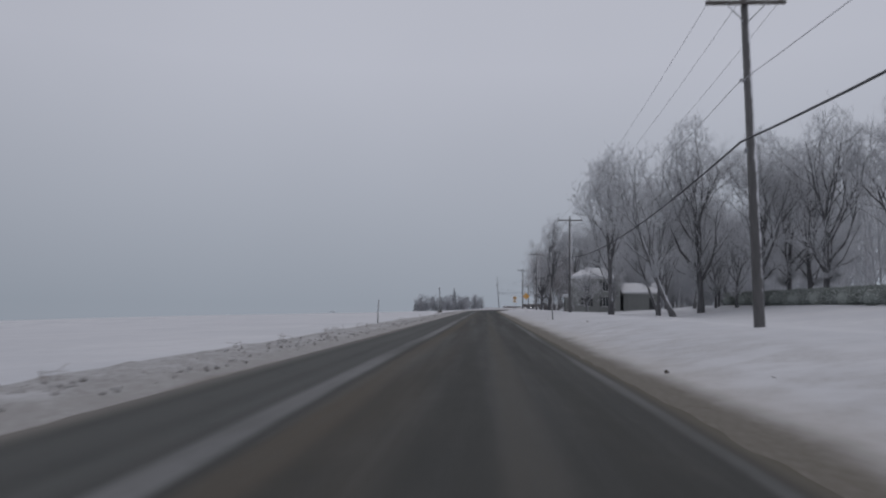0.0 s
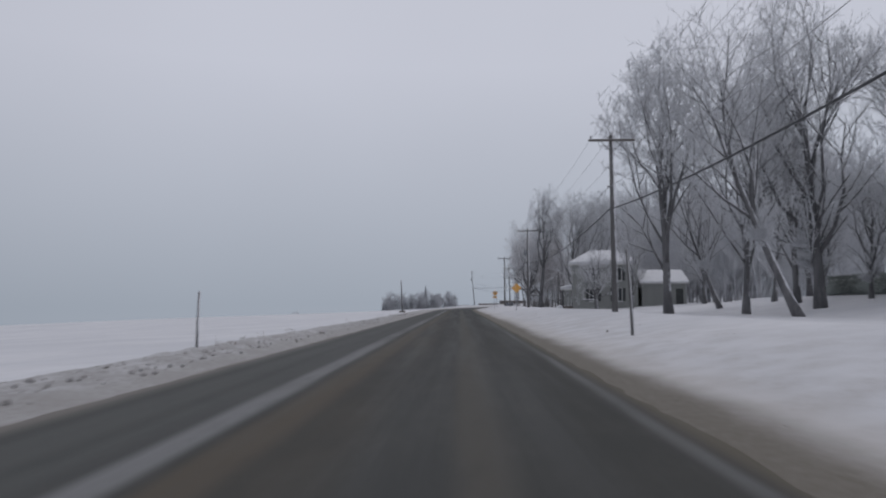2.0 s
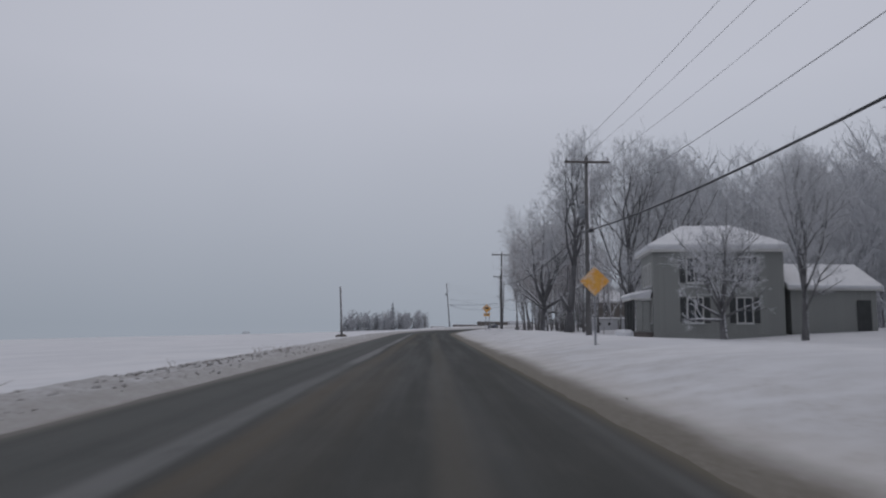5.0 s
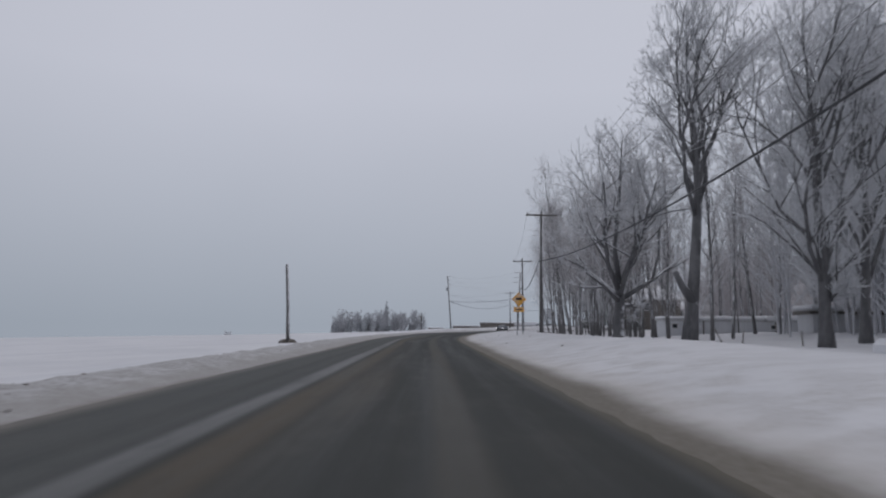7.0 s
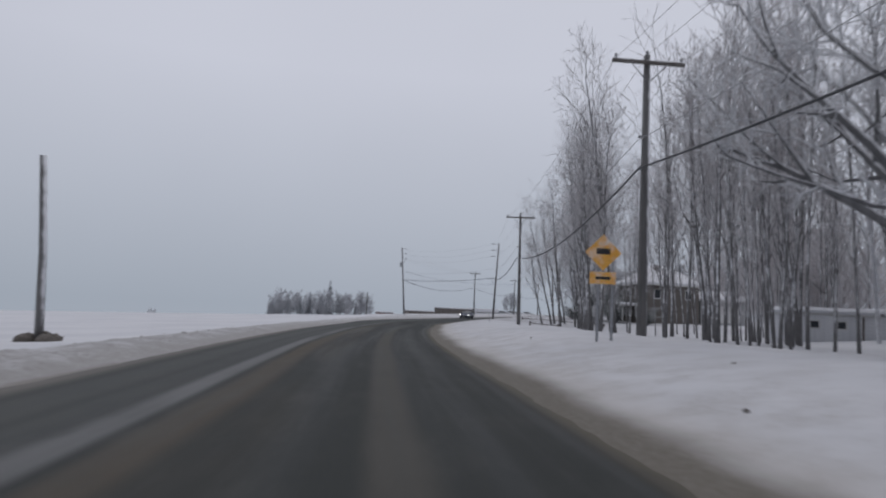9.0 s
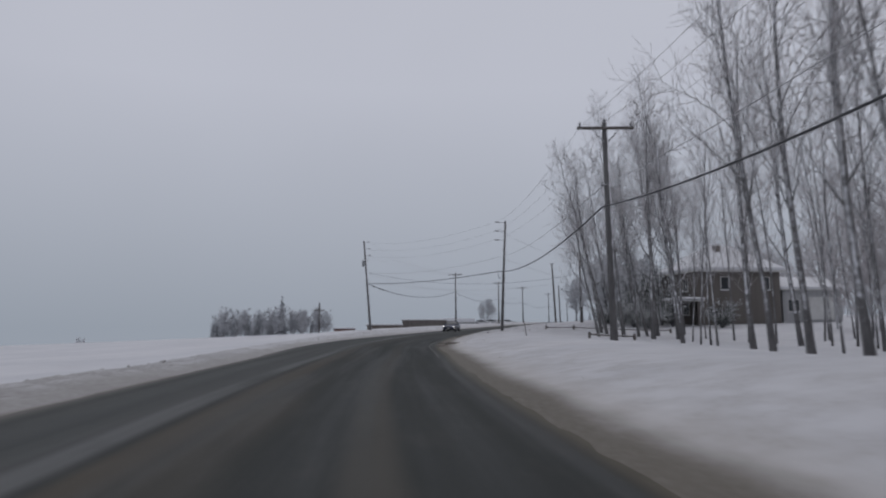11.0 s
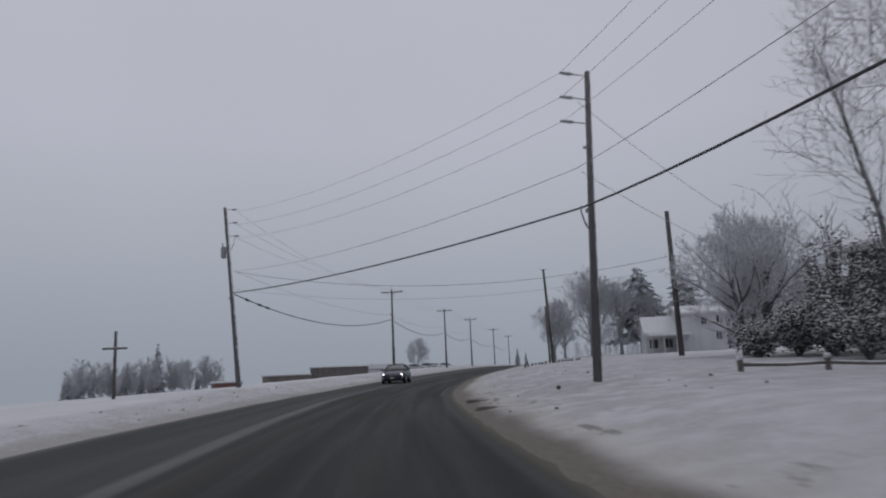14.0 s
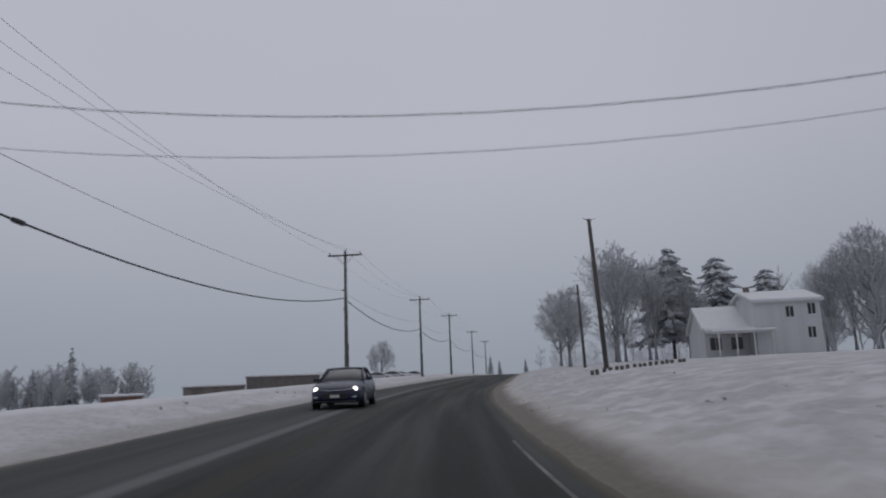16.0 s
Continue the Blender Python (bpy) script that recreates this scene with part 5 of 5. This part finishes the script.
        part("fog_lamp", boxed(sx * 0.66 - 0.09, sx * 0.66 + 0.09, -2.38, -2.22, 0.36, 0.43, 0.02), M_chrome, e)
        part("tail_light", boxed(sx * 0.62 - 0.16, sx * 0.62 + 0.16, 2.24, 2.38, 0.74, 0.86, 0.02), M_rust, e)
        part("door_handle", boxed(sx * 0.925 - 0.015, sx * 0.925 + 0.015, 0.05, 0.22, 0.80, 0.83, 0.008), M_chrome, e)
        for y in (-1.45, 1.4):
            wheel(e, sx * 0.82, y, 0.33, 0.22)
            Tubes().add([(sx * 0.90, y, 0.34), (sx * 0.928, y, 0.34)], [0.39, 0.385], 24).make("wheel_arch", M_black, e)
    part("grille", boxed(-0.44, 0.44, -2.425, -2.3, 0.33, 0.56, 0.03), M_black, e, "dark open grille")
    Tubes().add([(-0.66, -2.30, 0.68), (-0.3, -2.40, 0.635), (0, -2.425, 0.62), (0.3, -2.40, 0.635), (0.66, -2.30, 0.68)], [0.014] * 5, 6).make("chrome_strip", M_chrome, e)
    part("plate", boxed(-0.16, 0.16, -2.445, -2.428, 0.38, 0.48), M_trim, e, "pale blank plate")
    part("bumper", boxed(-0.74, 0.74, -2.39, -2.2, 0.20, 0.30, 0.04), M_black, e)
    return e


sedan(pose(16.7, 273.6, float(road_z(273.6)) + 0.02, 0, 0, -20), "dark blue saloon car with lit headlights in the oncoming lane", M_car, True)
park = sedan(on(40.5, 367.0, 0.0, 70), "silver parked car under a cap of snow", M_silver)
tagged(park, category="car")
for x, y, r in ((44.0, 369.5, 60), (47.6, 378.0, 65), (52.5, 386.0, 80)):
    copy_thing(park, on(x, y, 0.0, r))


# ---- conifers, shrubs and far trees ----
def conifer(name, seed, x, y, h, width, mats, label, group="", whorls=26, bare=0.12, ragged=0.3, sprays=6, full=0.8):
    rg = random.Random(seed)
    e = thing(name, on(x, y), label, "tree", group)
    Tubes().add([(0, 0, -0.3), (0.05, 0, h * 0.5), (0, 0, h)], [h * 0.016, h * 0.011, 0.02], 7).make("trunk", M_bark, e)
    cr = Tubes()
    for w in range(whorls):
        t = bare + (1 - bare) * (w + 0.3 * rg.random()) / whorls
        ln0 = width * (1 - t) ** full + 0.12
        for k in range(9):
            a = k * 0.698 + w * 0.5 + rg.gauss(0, 0.15)
            ln = ln0 * (1 - ragged + 2 * ragged * rg.random())
            z = h * min(t + rg.gauss(0, 0.018), 0.995)
            c, s = math.cos(a), math.sin(a)
            p0 = Vector((0, 0, z))
            p1 = Vector((c * ln * 0.5, s * ln * 0.5, z - 0.06 * ln))
            p2 = Vector((c * ln, s * ln, z - 0.30 * ln))
            cr.add([p0, p1, p2], [0.06, 0.14 + 0.09 * ln, 0.02], 4, cap=False)
            for j in range(sprays):
                q = p0.lerp(p2, 0.25 + 0.72 * j / sprays) + Vector((0, 0, 0.05 * ln))
                for sg in (-1, 1):
                    d = Vector((c * 0.7 - sg * s * 0.8, s * 0.7 + sg * c * 0.8, -0.35 + rg.gauss(0, 0.15))) * ln * 0.34
                    cr.add([q, q + d * 0.5, q + d], [0.06, 0.09 + 0.05 * ln, 0.01], 3, cap=False)
    cr.make("crown", mats, e, "drooping needle boughs")
    return e


GROVE = "far grove on the left field"
# The spruces' pale needle colour stands in for haze.
far_spruce = conifer("spruce_tree", 5, -21.0, 457.0, 16.0, 2.9, M_needle_far, "distant frosted spruce paled with painted haze in a grove beyond the field", GROVE, 18, 0.05, 0.3, 3)
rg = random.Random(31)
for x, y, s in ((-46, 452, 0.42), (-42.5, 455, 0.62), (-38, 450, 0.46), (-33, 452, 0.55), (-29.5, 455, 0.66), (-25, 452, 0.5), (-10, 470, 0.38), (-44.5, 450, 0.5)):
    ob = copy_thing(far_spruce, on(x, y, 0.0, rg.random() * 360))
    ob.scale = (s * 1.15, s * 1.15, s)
# Grove twigs use the grey tone that imitates haze.
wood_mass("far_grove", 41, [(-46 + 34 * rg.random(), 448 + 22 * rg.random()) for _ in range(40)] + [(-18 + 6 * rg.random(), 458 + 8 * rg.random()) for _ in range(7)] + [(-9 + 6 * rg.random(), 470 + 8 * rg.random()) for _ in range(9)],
          "distant frosted grove of bare trees beyond the field, paled for haze", 0.045, 0.13, (8, 13), M_twig_grey, 24, 0.07, 14)
wood_mass("far_hedge", 42, [(-112 + 5 * rg.random(), 500 + 5 * rg.random()) for _ in range(4)] + [(-190 + 4 * rg.random(), 480) for _ in range(3)],
          "small far clump of shrubs in the white field", 0.05, 0.15, (2.5, 4))

pine_lab = "tall dark conifer dusted with snow behind the farmhouse"
pine = conifer("pine_tree", 9, 70.6, 326.0, 15.0, 3.9, M_needle_hazed, pine_lab, "conifers behind the farmhouse", 19, 0.2, 0.6, 6, 0.5)
for x, y, s in ((84.4, 333.0, 1.0), (93.6, 333.0, 0.88)):
    ob = copy_thing(pine, on(x, y, 0.0, 77 * s))
    ob.scale = (s, s, s)

# Trees past the bend wear bark and twig colours paled for haze.
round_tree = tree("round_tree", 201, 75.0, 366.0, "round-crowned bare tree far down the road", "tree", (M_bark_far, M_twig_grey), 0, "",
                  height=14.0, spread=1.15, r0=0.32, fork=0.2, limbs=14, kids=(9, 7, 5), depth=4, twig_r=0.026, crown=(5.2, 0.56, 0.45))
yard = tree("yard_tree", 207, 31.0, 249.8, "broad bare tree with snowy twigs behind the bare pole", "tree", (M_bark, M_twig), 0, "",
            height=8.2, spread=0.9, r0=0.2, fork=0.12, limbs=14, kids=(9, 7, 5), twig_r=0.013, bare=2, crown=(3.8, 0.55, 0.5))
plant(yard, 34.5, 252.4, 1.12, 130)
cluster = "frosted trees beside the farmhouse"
mid_tree = tree("roadside_tree", 213, 57.0, 318.0, "tall bare frosted tree, paled for haze, in a cluster by the farmhouse", "tree", (M_bark_far, M_twig_grey), 0, cluster,
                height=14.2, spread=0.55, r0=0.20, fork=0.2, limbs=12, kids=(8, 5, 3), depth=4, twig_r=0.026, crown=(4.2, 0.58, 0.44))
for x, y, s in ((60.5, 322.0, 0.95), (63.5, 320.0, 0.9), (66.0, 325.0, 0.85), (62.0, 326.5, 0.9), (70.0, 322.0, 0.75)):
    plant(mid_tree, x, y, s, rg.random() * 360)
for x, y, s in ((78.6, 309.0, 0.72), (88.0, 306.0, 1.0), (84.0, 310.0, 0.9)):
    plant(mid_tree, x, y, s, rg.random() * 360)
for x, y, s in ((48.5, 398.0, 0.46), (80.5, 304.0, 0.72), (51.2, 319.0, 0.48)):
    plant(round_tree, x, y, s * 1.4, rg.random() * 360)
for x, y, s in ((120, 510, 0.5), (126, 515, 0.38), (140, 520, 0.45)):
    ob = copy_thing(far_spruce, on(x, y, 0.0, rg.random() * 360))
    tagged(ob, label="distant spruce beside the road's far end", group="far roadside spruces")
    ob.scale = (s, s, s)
wood_mass("far_roadside_wood", 43, [(150 + 120 * rg.random(), 480 + 80 * rg.random()) for _ in range(60)] + [(70 + 50 * rg.random(), 335 + 65 * rg.random()) for _ in range(10)],
          "far frosted woodland fading into painted haze beyond the bend", 0.05, 0.15, (8, 13))
wood_mass("yard_wood", 49, [(76 + 22 * rg.random(), 293 + 23 * rg.random()) for _ in range(30)],
          "hazy grey wood of frosted trees beside the farmhouse", 0.026, 0.10, (7, 12), M_twig_grey, 22, 0.05, 10)
wood_mass("yard_thicket", 47, [(41 + 10 * rg.random(), 256 + 6 * rg.random()) for _ in range(28)],
          "grey thicket of bare bushes behind the yard", 0.016, 0.05, (2.5, 5.0), M_aspen_twig, 16)


def juniper(x, y, h, w, seed, label):
    rg = random.Random(seed)
    e = thing("snowy_shrub", on(x, y), label, "shrub", "snow-laden evergreen shrubs")
    st, cr = Tubes(), Tubes()
    for k in range(30):
        a, ln = rg.random() * 6.283, w * (0.35 + 0.65 * rg.random())
        top = Vector((math.cos(a) * ln, math.sin(a) * ln, h * (0.35 + 0.65 * rg.random())))
        st.add([(0, 0, -0.1), top * 0.5 + Vector((0, 0, 0.15 * h)), top], [0.06, 0.04, 0.015], 4, cap=False)
        for j in range(40):
            p = top * (0.25 + 0.8 * rg.random()) + Vector((rg.gauss(0, 0.16), rg.gauss(0, 0.16), rg.gauss(0.05, 0.16)))
            d = Vector((rg.gauss(0, 1), rg.gauss(0, 1), rg.gauss(0.1, 0.5))).normalized() * (0.14 + 0.18 * rg.random())
            cr.add([p, p + d * 0.5, p + d], [0.02, 0.05, 0.01], 3, cap=False)
    st.make("stem", M_bark, e)
    cr.make("foliage", M_needle, e, "dark green sprays capped with snow")
    return e


jun_lab = "dark evergreen shrub loaded with snow beside the fence"
for k, (x, y, h, w) in enumerate(((31.5, 246.6, 2.8, 1.9), (33.0, 246.0, 3.8, 2.3), (29.6, 247.2, 1.9, 1.4), (30.5, 241.5, 3.0, 2.2), (34.0, 240.0, 4.0, 2.4), (29.5, 236.0, 2.4, 1.9), (36.5, 235.0, 2.6, 2.0), (34.4, 243.4, 7.2, 2.3), (32.0, 244.8, 5.2, 2.0), (35.2, 247.6, 6.6, 1.9))):
    juniper(x, y, h, w, 300 + k, jun_lab)


# ---- rail fence ----
def rail_fence(posts):
    for x, y in posts:
        e = thing("fence_post", on(x, y), "squat snow-capped wooden fence post", "fence post", "posts of the low rail fence")
        part("shaft", boxed(-0.07, 0.07, -0.07, 0.07, -0.3, 0.40, 0.02), M_fence, e)
        bm = boxed(-0.10, 0.10, -0.10, 0.10, 0.403, 0.52, 0.045)
        part("snow_cap", bm, M_snow, e)
    for (x0, y0), (x1, y1) in zip(posts, posts[1:]):
        z0, z1 = gz(x0, y0) + 0.24, gz(x1, y1) + 0.24
        r = Tubes().add([(x0, y0, z0), ((x0 + x1) / 2, (y0 + y1) / 2, (z0 + z1) / 2 - 0.03), (x1, y1, z1)], [0.065, 0.06, 0.055], 7)
        tagged(r.make("fence_rail", M_fence), label="weathered wooden rail topped with snow", category="fence rail", group="rails of the low fence")


rail_fence([(15.9, 214.7), (19.0, 215.0)])
rail_fence([(19.4, 235.6), (21.7, 234.6), (23.9, 233.4), (26.6, 231.8), (29.0, 230.4)])


stub = thing("fence_stub", on(28.6, 275.6), "short dark post stub poking out of the snowbank", "post", "row of short posts on the snowbank")
part("shaft", boxed(-0.07, 0.07, -0.07, 0.07, -0.3, 0.26, 0.02), M_pole_dark, stub)
rg = random.Random(19)
for i in range(1, 17):
    u = i / 16
    copy_thing(stub, pose(28.6 + 5.4 * u + rg.gauss(0, 0.05), 275.6 + 0.4 * u, gz(28.6 + 5.4 * u, 275.6) - 0.03 + 0.05 * rg.random(), rg.gauss(0, 6), rg.gauss(0, 6), 0))


# ---- verge litter ----
def scatter(name, seed, count, area, size, material, label, category, sides=4):
    rg = random.Random(seed)
    t = Tubes()
    for _ in range(count):
        y = area[2] + (area[3] - area[2]) * rg.random()
        o = area[0] + (area[1] - area[0]) * rg.random()
        x = float(lane_x(y)) + o * float(lane_k(y))
        s = size * (0.35 + rg.random() ** 2 * 1.3)
        z = gz(x, y) - s * 0.25
        d = Vector((rg.gauss(0, 0.5), rg.gauss(0, 0.5), 1)).normalized() * s
        p = Vector((x, y, z))
        t.add([p, p + d * 0.35 + Vector((rg.gauss(0, 0.15) * s, 0, 0)), p + d * 0.8, p + d], [s * 0.4, s * 0.62, s * 0.45, s * 0.1], sides)
    return tagged(t.make(name, material, kind="stuff"), label=label, category=category, kind="stuff")


M_lump = plain("dirty_snow_lump", (0.36, 0.345, 0.335), (0.55, 0.545, 0.545), 2.0, 0.85, 14, 0.5, 0.03)
scatter("snow_lumps", 1, 3400, (-7.8, -5.2, 0, 120), 0.055, M_lump, "ploughed lumps of dirty snow along the verge", "snow lumps")
scatter("snow_lumps", 2, 420, (-9.0, -6.8, 120, 300), 0.07, M_lump, "ploughed lumps of dirty snow along the verge", "snow lumps")
scatter("snow_lumps", 3, 160, (2.9, 8.5, 225, 300), 0.05, M_lump, "ploughed lumps of dirty snow on the bank", "snow lumps")
scatter("dirt_clods", 4, 26, (2.6, 9.5, 228, 300), 0.085, M_dirt, "dark frozen clods thrown on the snowbank", "clods")
scatter("dirt_clods", 5, 40, (2.5, 6.0, 0, 222), 0.05, M_dirt, "dark frozen clods thrown on the verge", "clods")
scatter("dirt_clods", 6, 60, (-7.4, -5.4, 0, 160), 0.045, M_dirt, "frozen dirt on the ploughed verge", "clods")

# Dark earth laid bare at the foot of the bank.
def earth_streak(x, y, length, rz, seed):
    rg = random.Random(seed)
    v, n = [], 14
    for ring, (w, h) in enumerate(((1.0, -0.06), (0.8, 0.03), (0.4, 0.05))):
        for k in range(n):
            a = 2 * math.pi * k / n
            q = w * (0.8 + 0.4 * rg.random())
            v.append((math.cos(a) * length / 2 * q, math.sin(a) * 0.16 * q, h + 0.012 * rg.random()))
    f = [(r * n + k, r * n + (k + 1) % n, (r + 1) * n + (k + 1) % n, (r + 1) * n + k) for r in range(2) for k in range(n)]
    f.append(tuple(2 * n + k for k in range(n)))
    e = obj("earth_streak", v, f, M_dirt, smooth=True)
    e.matrix_world = on(x, y, 0.0, rz)
    return tagged(e, "long streak of dark frozen earth at the foot of the snowbank", "frozen earth", "bare streaks along the bank")


for k, (x, y, length, rz) in enumerate(((6.9, 215.8, 1.0, -30), (7.3, 214.8, 1.4, -40), (6.9, 212.7, 1.2, -35), (6.0, 210.4, 1.0, -50), (12.4, 239.5, 1.5, -48), (11.4, 235.6, 1.1, -52))):
    earth_streak(x, y, length, rz, 70 + k)

weeds = Tubes()
rg = random.Random(12)
for _ in range(26):
    y, o = 2 + 110 * rg.random(), -5.8 - 2.6 * rg.random()
    x = o
    for _ in range(rg.randint(2, 6)):
        p = Vector((x + rg.gauss(0, 0.1), y + rg.gauss(0, 0.1), gz(x, y) - 0.05))
        weeds.add([p, p + Vector((rg.gauss(0, 0.05), rg.gauss(0, 0.05), 0.2)), p + Vector((rg.gauss(0, 0.14), rg.gauss(0, 0.14), 0.15 + 0.22 * rg.random()))], [0.007, 0.006, 0.004], 3, cap=False)
tagged(weeds.make("dead_weeds", M_weed, kind="stuff"), label="dry brown weed stalks poking through the verge snow", category="weeds", kind="stuff")
